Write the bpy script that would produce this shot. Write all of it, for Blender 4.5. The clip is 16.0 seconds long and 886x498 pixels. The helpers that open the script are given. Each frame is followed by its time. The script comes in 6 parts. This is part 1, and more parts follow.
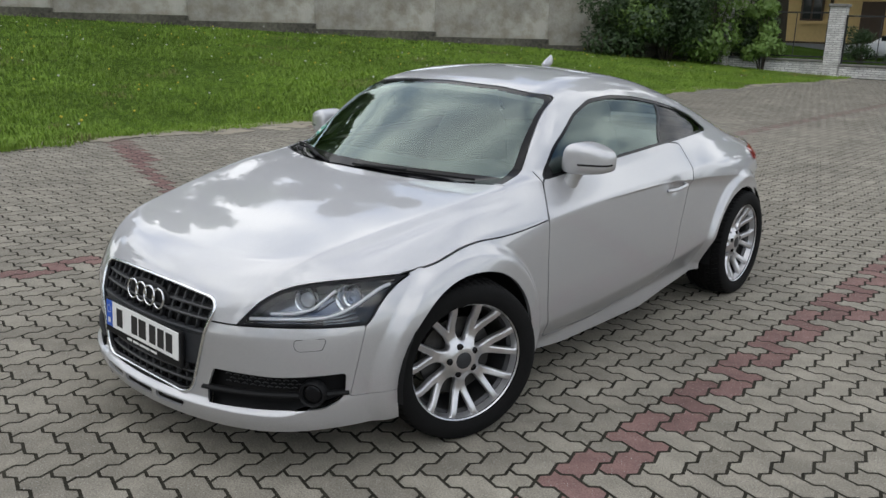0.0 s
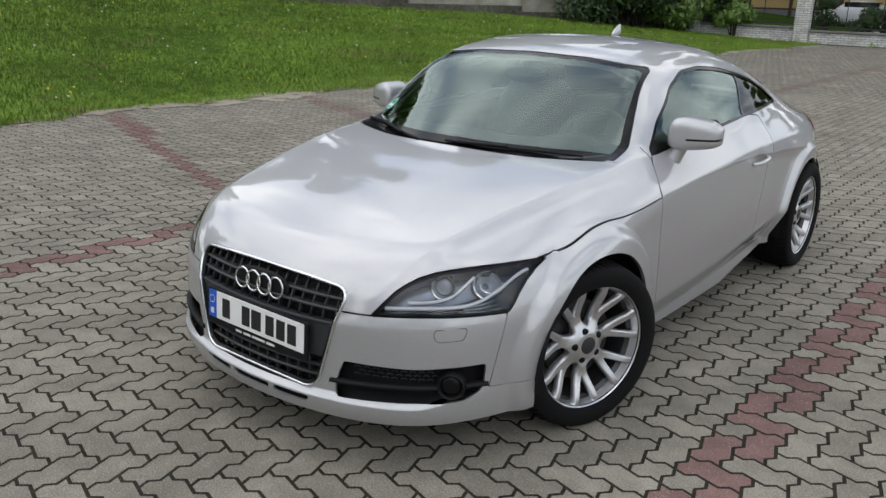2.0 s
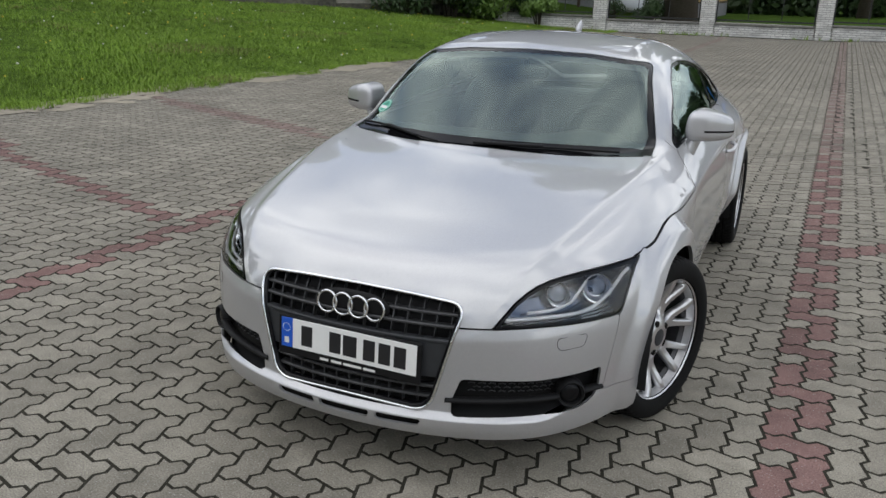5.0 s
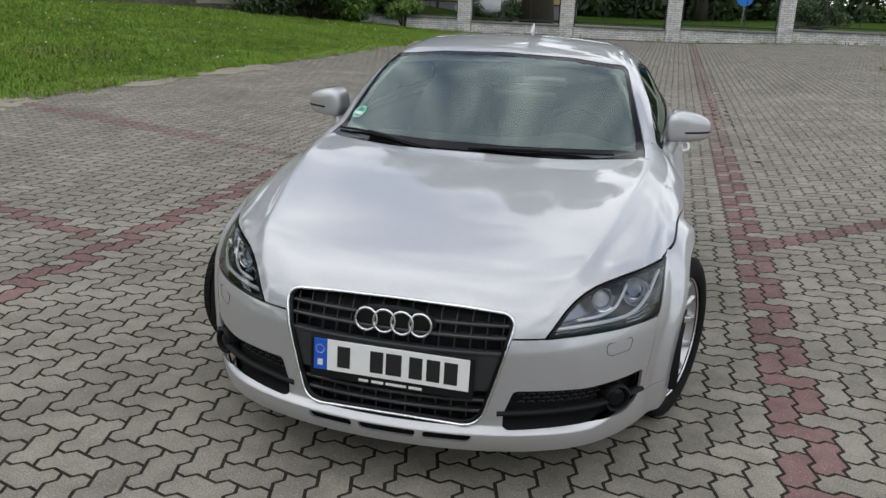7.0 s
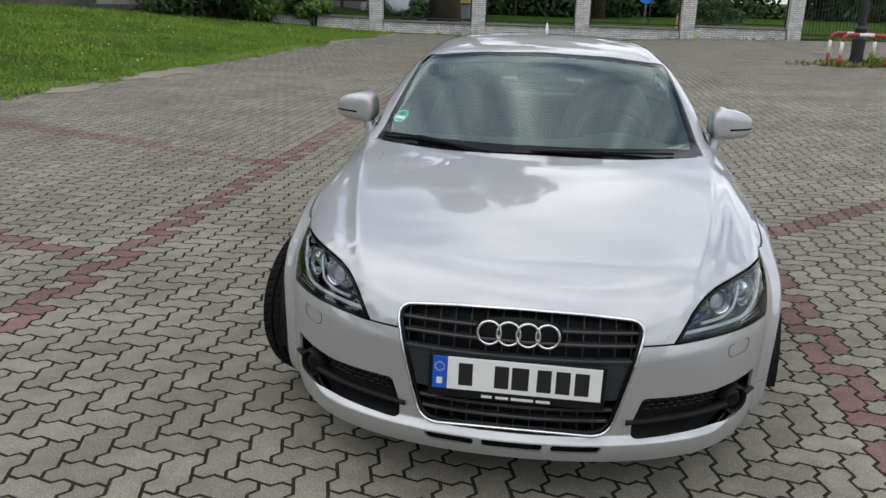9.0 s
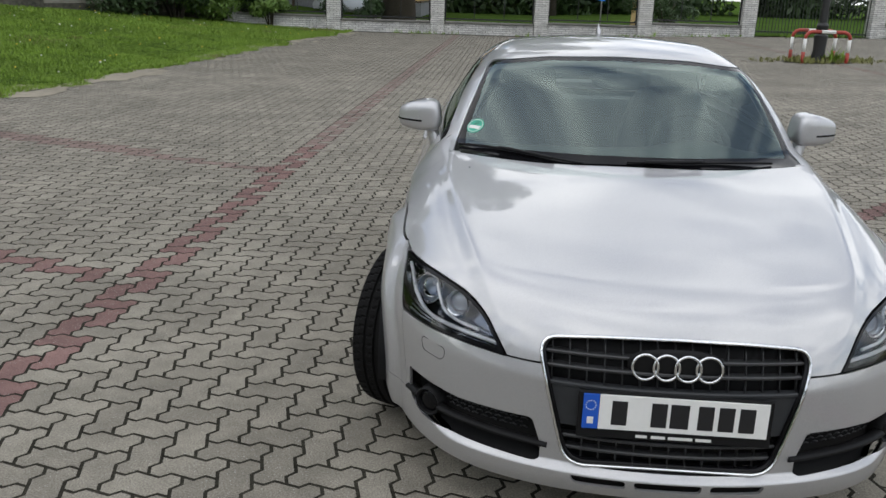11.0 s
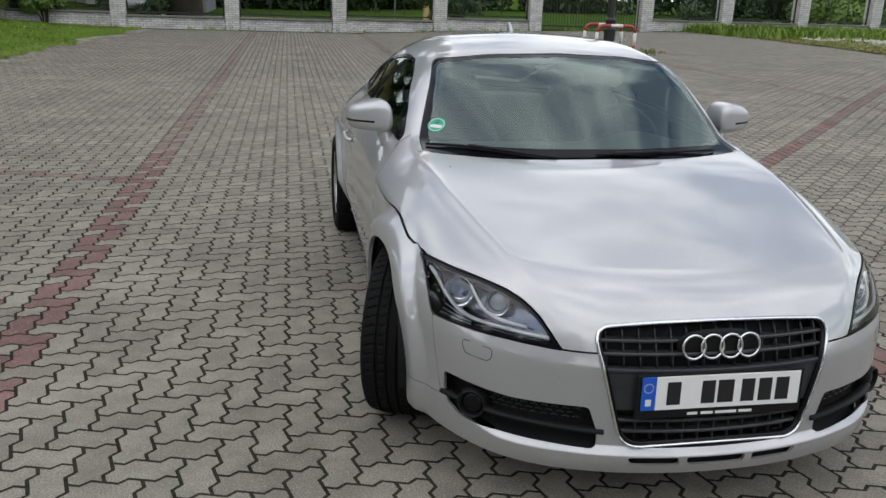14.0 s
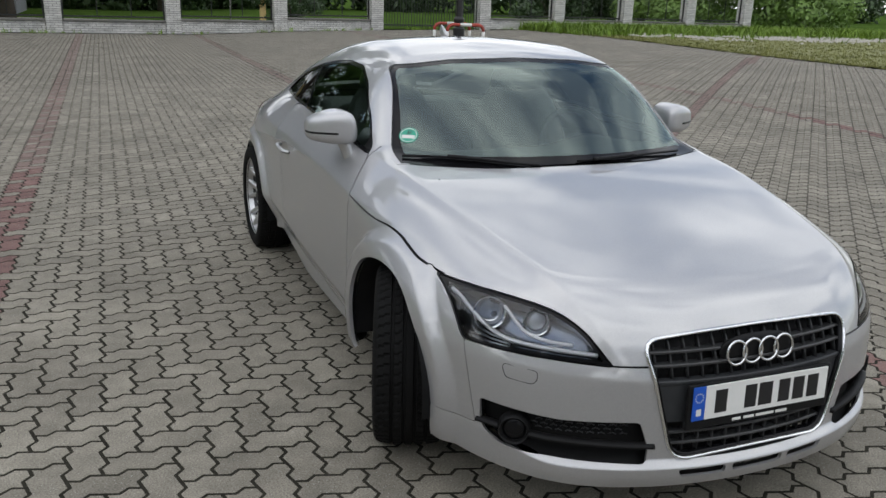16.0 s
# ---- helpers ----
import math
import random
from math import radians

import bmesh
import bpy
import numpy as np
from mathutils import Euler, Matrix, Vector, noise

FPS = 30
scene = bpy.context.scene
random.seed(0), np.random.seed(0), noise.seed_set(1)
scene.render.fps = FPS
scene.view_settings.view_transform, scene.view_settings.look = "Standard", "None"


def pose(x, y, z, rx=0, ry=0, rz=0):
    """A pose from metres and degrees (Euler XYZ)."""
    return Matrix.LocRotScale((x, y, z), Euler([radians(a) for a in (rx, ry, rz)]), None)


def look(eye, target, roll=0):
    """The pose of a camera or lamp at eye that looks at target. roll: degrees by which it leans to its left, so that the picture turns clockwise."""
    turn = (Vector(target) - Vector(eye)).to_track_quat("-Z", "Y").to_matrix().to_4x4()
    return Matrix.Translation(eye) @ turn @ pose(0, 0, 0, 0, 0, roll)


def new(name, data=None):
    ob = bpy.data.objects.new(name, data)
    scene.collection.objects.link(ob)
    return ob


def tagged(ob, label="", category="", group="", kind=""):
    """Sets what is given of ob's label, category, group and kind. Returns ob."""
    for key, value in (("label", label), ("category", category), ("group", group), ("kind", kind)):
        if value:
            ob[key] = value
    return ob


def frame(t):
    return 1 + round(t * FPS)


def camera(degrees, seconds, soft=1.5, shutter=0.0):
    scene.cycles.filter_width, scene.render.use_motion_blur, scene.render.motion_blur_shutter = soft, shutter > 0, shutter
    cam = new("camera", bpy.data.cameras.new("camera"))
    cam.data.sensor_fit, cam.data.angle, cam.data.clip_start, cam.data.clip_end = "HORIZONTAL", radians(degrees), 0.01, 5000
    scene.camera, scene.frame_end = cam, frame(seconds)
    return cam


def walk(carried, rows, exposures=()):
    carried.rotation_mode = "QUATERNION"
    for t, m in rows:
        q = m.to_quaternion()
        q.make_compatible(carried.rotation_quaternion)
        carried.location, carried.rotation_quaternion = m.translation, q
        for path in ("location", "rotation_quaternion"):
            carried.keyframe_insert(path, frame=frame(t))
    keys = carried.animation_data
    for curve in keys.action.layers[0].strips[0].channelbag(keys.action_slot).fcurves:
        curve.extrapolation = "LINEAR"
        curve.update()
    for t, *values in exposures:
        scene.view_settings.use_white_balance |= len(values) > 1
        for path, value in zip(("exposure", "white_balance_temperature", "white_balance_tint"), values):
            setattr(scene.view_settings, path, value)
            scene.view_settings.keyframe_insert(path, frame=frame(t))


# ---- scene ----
# ---- camera ----
cam = camera(56.1, 16.0)
PATH = [
    (0, (2.687, -2.308, 1.539), (1.423, -0.852, 1.009), 1.5),
    (0.5, (2.642, -2.355, 1.537), (1.373, -0.905, 1.001), 1.4),
    (1, (2.351, -2.348, 1.508), (1.113, -0.872, 0.97), 1.3),
    (1.5, (2.157, -2.396, 1.521), (0.972, -0.887, 0.957), 1.5),
    (2, (2.136, -2.573, 1.533), (0.962, -1.069, 0.933), 1.5),
    (2.5, (2.117, -2.701, 1.549), (0.965, -1.187, 0.933), 1.4),
    (3, (1.943, -2.714, 1.555), (0.908, -1.119, 0.936), 1.5),
    (3.5, (1.658, -2.66, 1.54), (0.779, -0.972, 0.925), 1.6),
    (4, (1.508, -2.787, 1.535), (0.694, -1.066, 0.922), 1.4),
    (4.5, (1.392, -2.957, 1.533), (0.603, -1.224, 0.922), 1.4),
    (5, (1.266, -2.99, 1.542), (0.493, -1.249, 0.933), 1.5),
    (5.2, (1.175, -2.963, 1.542), (0.409, -1.219, 0.933), 1.4),
    (7.3, (0.592, -3.107, 1.522), (0.222, -1.233, 0.929), 2.0),
    (7.5, (0.498, -3.043, 1.513), (0.187, -1.158, 0.922), 1.8),
    (8, (0.259, -2.896, 1.504), (0.027, -0.998, 0.918), 1.8),
    (8.5, (0.147, -2.966, 1.515), (-0.075, -1.068, 0.925), 1.9),
    (9, (0.045, -3.124, 1.512), (-0.186, -1.227, 0.921), 1.9),
    (9.5, (-0.042, -3.169, 1.538), (-0.282, -1.275, 0.943), 1.8),
    (10, (-0.204, -3.017, 1.523), (-0.425, -1.119, 0.933), 1.8),
    (10.2, (-0.292, -2.931, 1.507), (-0.486, -1.029, 0.92), 1.8),
    (12.3, (-0.802, -2.953, 1.519), (-0.756, -1.047, 0.915), 1.8),
    (12.5, (-0.872, -2.849, 1.504), (-0.786, -0.944, 0.902), 1.8),
    (13, (-1.029, -2.73, 1.5), (-0.849, -0.829, 0.904), 1.9),
    (13.5, (-1.157, -2.812, 1.495), (-0.909, -0.918, 0.902), 1.8),
    (14, (-1.237, -2.866, 1.501), (-0.858, -0.992, 0.914), 2.0),
    (14.5, (-1.302, -2.772, 1.503), (-0.72, -0.949, 0.922), 2.0),
    (15, (-1.418, -2.497, 1.496), (-0.729, -0.712, 0.914), 1.8),
    (15.5, (-1.536, -2.448, 1.499), (-0.807, -0.677, 0.921), 1.9),
    (16, (-1.725, -2.552, 1.502), (-0.982, -0.788, 0.925), 1.9),
]
walk(cam, [(t, look(eye, target, roll)) for t, eye, target, roll in PATH], [(0, 0.22), (5, 0.17), (8.5, 0.17), (12.5, 0.17), (16, 0.08)])



# ---- world, sun, sky ----
world = bpy.data.worlds.new("world")
scene.world = world
world.use_nodes = True
wn, wl = world.node_tree.nodes, world.node_tree.links
wn.clear()
SUN_UP, SUN_ROUND = 62, 255
sky = wn.new("ShaderNodeTexSky")
sky.sky_type, sky.sun_disc = "NISHITA", False
sky.sun_elevation, sky.sun_rotation = radians(SUN_UP), radians(SUN_ROUND)
back = wn.new("ShaderNodeBackground")
wout = wn.new("ShaderNodeOutputWorld")
back.inputs["Strength"].default_value = 0.124
coord = wn.new("ShaderNodeTexCoord")
sep = wn.new("ShaderNodeSeparateXYZ")
flat = wn.new("ShaderNodeVectorMath")
flat.operation = "DIVIDE"
low = wn.new("ShaderNodeMath")
low.operation = "ADD"
low.inputs[1].default_value = 0.42
three = wn.new("ShaderNodeCombineXYZ")
clouds = wn.new("ShaderNodeTexNoise")
clouds.inputs["Scale"].default_value, clouds.inputs["Detail"].default_value, clouds.inputs["Roughness"].default_value = 2.5, 9, 0.58
clouds.inputs["Distortion"].default_value = 0.35
cover = wn.new("ShaderNodeValToRGB")
cover.color_ramp.elements[0].position, cover.color_ramp.elements[1].position = 0.38, 0.56
shade = wn.new("ShaderNodeTexNoise")
shade.inputs["Scale"].default_value, shade.inputs["Detail"].default_value, shade.inputs["Distortion"].default_value = 4.2, 8, 0.3
tone = wn.new("ShaderNodeValToRGB")
tone.color_ramp.elements[0].position, tone.color_ramp.elements[1].position = 0.38, 0.64
tone.color_ramp.elements[0].color, tone.color_ramp.elements[1].color = (6.6, 7.0, 7.7, 1), (13.2, 13.4, 13.6, 1)
blend = wn.new("ShaderNodeMix")
blend.data_type = "RGBA"
wl.new(coord.outputs["Generated"], sep.inputs[0])
wl.new(sep.outputs["Z"], low.inputs[0])
for side_name in ("X", "Y", "Z"):
    wl.new(low.outputs[0], three.inputs[side_name])
wl.new(coord.outputs["Generated"], flat.inputs[0])
shift = wn.new("ShaderNodeVectorMath")
shift.inputs[1].default_value = (-22.67, -6.23, -8.48)
wl.new(flat.outputs[0], shift.inputs[0])
wl.new(three.outputs[0], flat.inputs[1])
wl.new(shift.outputs[0], clouds.inputs["Vector"])
wl.new(shift.outputs[0], shade.inputs["Vector"])
wl.new(clouds.outputs["Fac"], cover.inputs[0])
wl.new(shade.outputs["Fac"], tone.inputs[0])
wl.new(cover.outputs[0], blend.inputs["Factor"])
wl.new(sky.outputs[0], blend.inputs["A"])
wl.new(tone.outputs[0], blend.inputs["B"])
wl.new(blend.outputs["Result"], back.inputs["Color"])
wl.new(back.outputs[0], wout.inputs[0])
lamp = bpy.data.lights.new("sun", "SUN")
lamp.energy, lamp.angle, lamp.color = 0.6, radians(150), (1.0, 0.96, 0.9)
sun = new("sun", lamp)
sun.matrix_world = Matrix.Translation((0, 0, 30)) @ Euler((radians(90 - SUN_UP), 0, radians(180 - SUN_ROUND))).to_matrix().to_4x4()


# ---- materials ----
def node_material(name):
    m = bpy.data.materials.new(name)
    m.use_nodes = True
    return m, m.node_tree.nodes, m.node_tree.links, m.node_tree.nodes["Principled BSDF"]


def plain(name, colour, rough=0.5, metal=0.0, scale=60.0, vary=0.15, bump=0.0, coat=0.0, per_object=0.0, spec=0.5):
    """A surface with grain at two scales: colour and roughness vary, with fine relief."""
    m, n, l, b = node_material(name)
    b.inputs["Metallic"].default_value = metal
    b.inputs["Specular IOR Level"].default_value = spec
    b.inputs["Coat Weight"].default_value = coat
    b.inputs["Coat Roughness"].default_value = 0.03
    co = n.new("ShaderNodeTexCoord")
    fine, wide = n.new("ShaderNodeTexNoise"), n.new("ShaderNodeTexNoise")
    fine.inputs["Scale"].default_value, fine.inputs["Detail"].default_value = scale, 6
    wide.inputs["Scale"].default_value, wide.inputs["Detail"].default_value = max(scale / 14, 0.4), 4
    for t in (fine, wide):
        l.new(co.outputs["Object"], t.inputs["Vector"])
    add = n.new("ShaderNodeMath")
    add.operation = "ADD"
    l.new(fine.outputs["Fac"], add.inputs[0])
    l.new(wide.outputs["Fac"], add.inputs[1])
    last = add.outputs[0]
    if per_object:
        info, geo, plus, mult = n.new("ShaderNodeObjectInfo"), n.new("ShaderNodeNewGeometry"), n.new("ShaderNodeMath"), n.new("ShaderNodeMath")
        plus.operation, mult.operation = "ADD", "MULTIPLY_ADD"
        l.new(info.outputs["Random"], plus.inputs[0])
        l.new(geo.outputs["Random Per Island"], plus.inputs[1])
        l.new(plus.outputs[0], mult.inputs[0])
        mult.inputs[1].default_value = per_object
        l.new(last, mult.inputs[2])
        last = mult.outputs[0]
    rng = n.new("ShaderNodeMapRange")
    rng.inputs["From Min"].default_value, rng.inputs["From Max"].default_value = 0.6, 1.4 + per_object * 1.4
    rng.inputs["To Min"].default_value, rng.inputs["To Max"].default_value = 1 - vary, 1 + vary
    l.new(last, rng.inputs["Value"])
    mix = n.new("ShaderNodeVectorMath")
    mix.operation = "SCALE"
    mix.inputs[0].default_value = colour[:3]
    l.new(rng.outputs[0], mix.inputs["Scale"])
    l.new(mix.outputs[0], b.inputs["Base Color"])
    rr = n.new("ShaderNodeMapRange")
    rr.inputs["To Min"].default_value, rr.inputs["To Max"].default_value = max(rough - 0.06, 0.02), min(rough + 0.06, 1)
    l.new(wide.outputs["Fac"], rr.inputs["Value"])
    l.new(rr.outputs[0], b.inputs["Roughness"])
    if bump:
        bp = n.new("ShaderNodeBump")
        bp.inputs["Strength"].default_value, bp.inputs["Distance"].default_value = 0.5, bump
        l.new(fine.outputs["Fac"], bp.inputs["Height"])
        l.new(bp.outputs[0], b.inputs["Normal"])
    return m


def silver_paint():
    m, n, l, b = node_material("silver_metallic_paint")
    co, flake = n.new("ShaderNodeTexCoord"), n.new("ShaderNodeTexVoronoi")
    flake.inputs["Scale"].default_value = 900
    l.new(co.outputs["Object"], flake.inputs["Vector"])
    rng = n.new("ShaderNodeMapRange")
    rng.inputs["To Min"].default_value, rng.inputs["To Max"].default_value = 0.9, 1.1
    sp = n.new("ShaderNodeSeparateColor")
    l.new(flake.outputs["Color"], sp.inputs[0])
    l.new(sp.outputs[0], rng.inputs["Value"])
    mix = n.new("ShaderNodeVectorMath")
    mix.operation = "SCALE"
    mix.inputs[0].default_value = (0.485, 0.485, 0.495)
    l.new(rng.outputs[0], mix.inputs["Scale"])
    l.new(mix.outputs[0], b.inputs["Base Color"])
    b.inputs["Metallic"].default_value = 0.8
    b.inputs["Roughness"].default_value = 0.56
    b.inputs["Coat Weight"].default_value = 1.0
    b.inputs["Coat Roughness"].default_value = 0.02
    b.inputs["Coat IOR"].default_value = 2.0
    return m


def glass(name, tint=(0.8, 0.86, 0.83), ior=1.55, rough=0.0, sheen=(1, 1, 1)):
    """Thin glass: mirror gloss over a tinted see-through sheet."""
    m, n, l, b = node_material(name)
    n.remove(b)
    out = n["Material Output"]
    tr, gl, fr, mx = n.new("ShaderNodeBsdfTransparent"), n.new("ShaderNodeBsdfGlossy"), n.new("ShaderNodeFresnel"), n.new("ShaderNodeMixShader")
    tr.inputs["Color"].default_value = (*tint, 1)
    gl.inputs["Roughness"].default_value = rough
    gl.inputs["Color"].default_value = (*sheen, 1)
    fr.inputs["IOR"].default_value = ior
    l.new(fr.outputs[0], mx.inputs["Fac"])
    l.new(tr.outputs[0], mx.inputs[1])
    l.new(gl.outputs[0], mx.inputs[2])
    l.new(mx.outputs[0], out.inputs["Surface"])
    return m


def concrete(name, colour):
    """Cast concrete: fine pores, pale grit, faint stains across the blocks, each block a little different."""
    m, n, l, b = node_material(name)
    b.inputs["Specular IOR Level"].default_value = 0.2
    geo, info = n.new("ShaderNodeNewGeometry"), n.new("ShaderNodeObjectInfo")

    def noise_at(scale, detail, lo, hi, to_lo, to_hi):
        t, r = n.new("ShaderNodeTexNoise"), n.new("ShaderNodeMapRange")
        t.inputs["Scale"].default_value, t.inputs["Detail"].default_value = scale, detail
        t.inputs["Roughness"].default_value = 0.62
        for key, v in (("From Min", lo), ("From Max", hi), ("To Min", to_lo), ("To Max", to_hi)):
            r.inputs[key].default_value = v
        l.new(geo.outputs["Position"], t.inputs["Vector"])
        l.new(t.outputs["Fac"], r.inputs["Value"])
        return t, r.outputs[0]

    def times(a, b_):
        t = n.new("ShaderNodeMath")
        t.operation = "MULTIPLY"
        l.new(a, t.inputs[0])
        l.new(b_, t.inputs[1])
        return t.outputs[0]
    grain, g = noise_at(170, 5, 0.3, 0.7, 0.52, 1.48)
    _, s = noise_at(1.1, 5, 0.3, 0.7, 0.80, 1.16)
    _, s2 = noise_at(9, 4, 0.35, 0.7, 0.86, 1.12)
    both, own = n.new("ShaderNodeMath"), n.new("ShaderNodeMapRange")
    both.operation = "ADD"
    l.new(info.outputs["Random"], both.inputs[0])
    l.new(geo.outputs["Random Per Island"], both.inputs[1])
    wrap = n.new("ShaderNodeMath")
    wrap.operation = "FRACT"
    l.new(both.outputs[0], wrap.inputs[0])
    own.inputs["To Min"].default_value, own.inputs["To Max"].default_value = 0.86, 1.12
    l.new(wrap.outputs[0], own.inputs["Value"])
    scale_all = times(times(g, s), times(s2, own.outputs[0]))
    base = n.new("ShaderNodeVectorMath")
    base.operation = "SCALE"
    base.inputs[0].default_value = colour
    l.new(scale_all, base.inputs["Scale"])
    grit, cell, mix = n.new("ShaderNodeTexVoronoi"), n.new("ShaderNodeMapRange"), n.new("ShaderNodeMix")
    grit.inputs["Scale"].default_value = 75
    cell.inputs["From Min"].default_value, cell.inputs["From Max"].default_value = 0.16, 0.10
    mix.data_type = "RGBA"
    l.new(geo.outputs["Position"], grit.inputs["Vector"])
    l.new(grit.outputs["Distance"], cell.inputs["Value"])
    l.new(cell.outputs[0], mix.inputs["Factor"])
    l.new(base.outputs[0], mix.inputs["A"])
    mix.inputs["B"].default_value = (0.40, 0.39, 0.36, 1)
    l.new(mix.outputs["Result"], b.inputs["Base Color"])
    b.inputs["Roughness"].default_value = 0.88
    bp = n.new("ShaderNodeBump")
    bp.inputs["Strength"].default_value, bp.inputs["Distance"].default_value = 0.6, 0.003
    l.new(grain.outputs["Fac"], bp.inputs["Height"])
    l.new(bp.outputs[0], b.inputs["Normal"])
    return m


PAINT = silver_paint()
BLACK = plain("black_plastic", (0.010, 0.010, 0.0105), 0.5, scale=300, vary=0.2, bump=0.0003, spec=0.14)
GLOSS_BLACK = plain("gloss_black", (0.006, 0.006, 0.007), 0.12, scale=40, vary=0.1, spec=0.2)
GREY_PLASTIC = plain("grey_plastic", (0.030, 0.032, 0.035), 0.42, scale=300, vary=0.15, bump=0.0002, spec=0.3)
RUBBER = plain("tyre_rubber", (0.0065, 0.0065, 0.0065), 0.8, scale=120, vary=0.3, bump=0.0006, spec=0.15)
ALLOY = plain("alloy_silver", (0.60, 0.60, 0.61), 0.32, metal=0.9, scale=90, vary=0.06)
CHROME = plain("chrome", (0.75, 0.76, 0.77), 0.12, metal=1.0, scale=50, vary=0.05)
DARK_METAL = plain("brake_steel", (0.05, 0.048, 0.046), 0.5, metal=0.6, scale=70, vary=0.3)
SCREEN = glass("windscreen_glass", (0.82, 0.93, 0.88), 2.12, sheen=(0.84, 1.0, 0.95))
TINTED = glass("side_glass", (0.68, 0.80, 0.75), 1.95, sheen=(0.84, 1.0, 0.94))
REAR_GLASS = glass("rear_glass", (0.80, 0.90, 0.86), 1.42)
# privacy tint, deepened and less glossy to stand for a dark tree's reflection
DARK_GLASS = glass("quarter_glass", (0.10, 0.12, 0.115), 1.25)
CLEAR = glass("lamp_cover_glass", (0.95, 0.96, 0.97), 1.55)


# ---- mesh helpers ----
def mesh_of(name, verts, faces, material, normals=None, smooth=True):
    me = bpy.data.meshes.new(name)
    me.from_pydata(np.asarray(verts, float).tolist(), [], faces.tolist() if isinstance(faces, np.ndarray) else [tuple(map(int, f)) for f in faces])
    if material:
        me.materials.append(material)
    if smooth:
        me.shade_smooth()
    if normals is not None:
        me.normals_split_custom_set_from_vertices([tuple(map(float, v)) for v in normals])
    return me


def part(name, data, material, parent=None, label=""):
    """Links a bmesh or mesh as one object under a thing or a part."""
    if isinstance(data, bmesh.types.BMesh):
        me = bpy.data.meshes.new(name)
        data.to_mesh(me)
        data.free()
        if material:
            me.materials.append(material)
        data = me
    ob = new(name, data)
    if parent:
        ob.parent = parent
    if label:
        ob["label"] = label
    return ob


def box(bm, x0, x1, y0, y1, z0, z1, bevel=0.0):
    g = bmesh.ops.create_cube(bm, size=1)
    vs = g["verts"]
    for v in vs:
        v.co = ((x0 + x1) / 2 + v.co.x * (x1 - x0), (y0 + y1) / 2 + v.co.y * (y1 - y0), (z0 + z1) / 2 + v.co.z * (z1 - z0))
    if bevel:
        es = list({e for v in vs for e in v.link_edges})
        bmesh.ops.bevel(bm, geom=es, offset=bevel, segments=2, affect="EDGES", profile=0.5)
    return bm


def box_part(name, x0, x1, y0, y1, z0, z1, material, parent=None, bevel=0.0, label=""):
    return part(name, box(bmesh.new(), x0, x1, y0, y1, z0, z1, bevel), material, parent, label)


# ---- car body surface: a smooth implicit form, metres, front axle at y = 0, nose towards -y ----
def spline(xs, ys):
    xs, ys = np.array(xs, float), np.array(ys, float)
    d = np.diff(ys) / np.diff(xs)
    w = np.diff(xs)
    m = np.empty_like(ys)
    m[1:-1] = (d[:-1] * w[1:] + d[1:] * w[:-1]) / (w[1:] + w[:-1])
    m[0], m[-1] = d[0], d[-1]

    def at(v):
        v = np.asarray(v, float)
        i = np.clip(np.searchsorted(xs, v) - 1, 0, len(xs) - 2)
        s = np.clip((v - xs[i]) / w[i], -0.0, 1.0)
        s2, s3 = s * s, s * s * s
        out = (2 * s3 - 3 * s2 + 1) * ys[i] + (s3 - 2 * s2 + s) * w[i] * m[i] + (3 * s2 - 2 * s3) * ys[i + 1] + (s3 - s2) * w[i] * m[i + 1]
        return out + np.where(v < xs[0], (v - xs[0]) * m[0], 0) + np.where(v > xs[-1], (v - xs[-1]) * m[-1], 0)
    return at


def smax(a, b, k):
    h = np.maximum(k - np.abs(a - b), 0) / k
    return np.maximum(a, b) + h * h * k / 4


def smin(a, b, k):
    return -smax(-a, -b, k)


def soft(v, k):
    return (v + np.sqrt(v * v + 4 * k * k)) / 2


def sstep(v, lo, hi):
    s = np.clip((v - lo) / (hi - lo), 0, 1)
    return s * s * (3 - 2 * s)


WHEELBASE, HUB = 2.468, 0.305
hood_z = spline([-0.92, -0.86, -0.80, -0.7, -0.55, -0.3, 0.0, 0.3, 0.6], [0.58, 0.635, 0.672, 0.712, 0.756, 0.812, 0.866, 0.906, 0.935])
side_w = spline([-0.8, -0.6, -0.45, -0.3, -0.15, 0.0, 0.4, 1.0, 1.6, 2.1, 2.5, 2.8, 3.1, 3.3],
                [0.70, 0.785, 0.822, 0.843, 0.857, 0.865, 0.866, 0.866, 0.870, 0.874, 0.860, 0.802, 0.70, 0.585])
side_dz = spline([0.1, 0.20, 0.30, 0.40, 0.55, 0.68, 0.77, 0.90, 1.05], [-0.045, -0.022, -0.010, -0.003, 0.0, -0.002, -0.005, -0.012, -0.022])
crease_z = spline([-0.6, 0.0, 0.45, 1.0, 1.7, 2.3, 3.0], [0.71, 0.762, 0.777, 0.804, 0.833, 0.837, 0.815])
roof_z = spline([0.2, 0.5, 0.8, 1.0, 1.3, 1.66, 2.0, 2.4, 2.8, 3.1, 3.3], [1.02, 1.16, 1.264, 1.302, 1.324, 1.298, 1.226, 1.108, 0.96, 0.85, 0.765])
cabin_w = spline([0.3, 0.6, 1.0, 1.5, 2.0, 2.4, 2.8, 3.2], [0.715, 0.745, 0.775, 0.785, 0.758, 0.685, 0.575, 0.45])
deck_z = spline([1.0, 1.6, 2.0, 2.5, 2.9, 3.15, 3.3], [0.965, 0.98, 0.958, 0.912, 0.866, 0.835, 0.79])
ridge_x = spline([-0.9, -0.8, -0.75, -0.7, -0.6, -0.45, -0.2, 0.15, 0.45, 0.7], [0.36, 0.430, 0.472, 0.503, 0.541, 0.580, 0.633, 0.692, 0.733, 0.76])
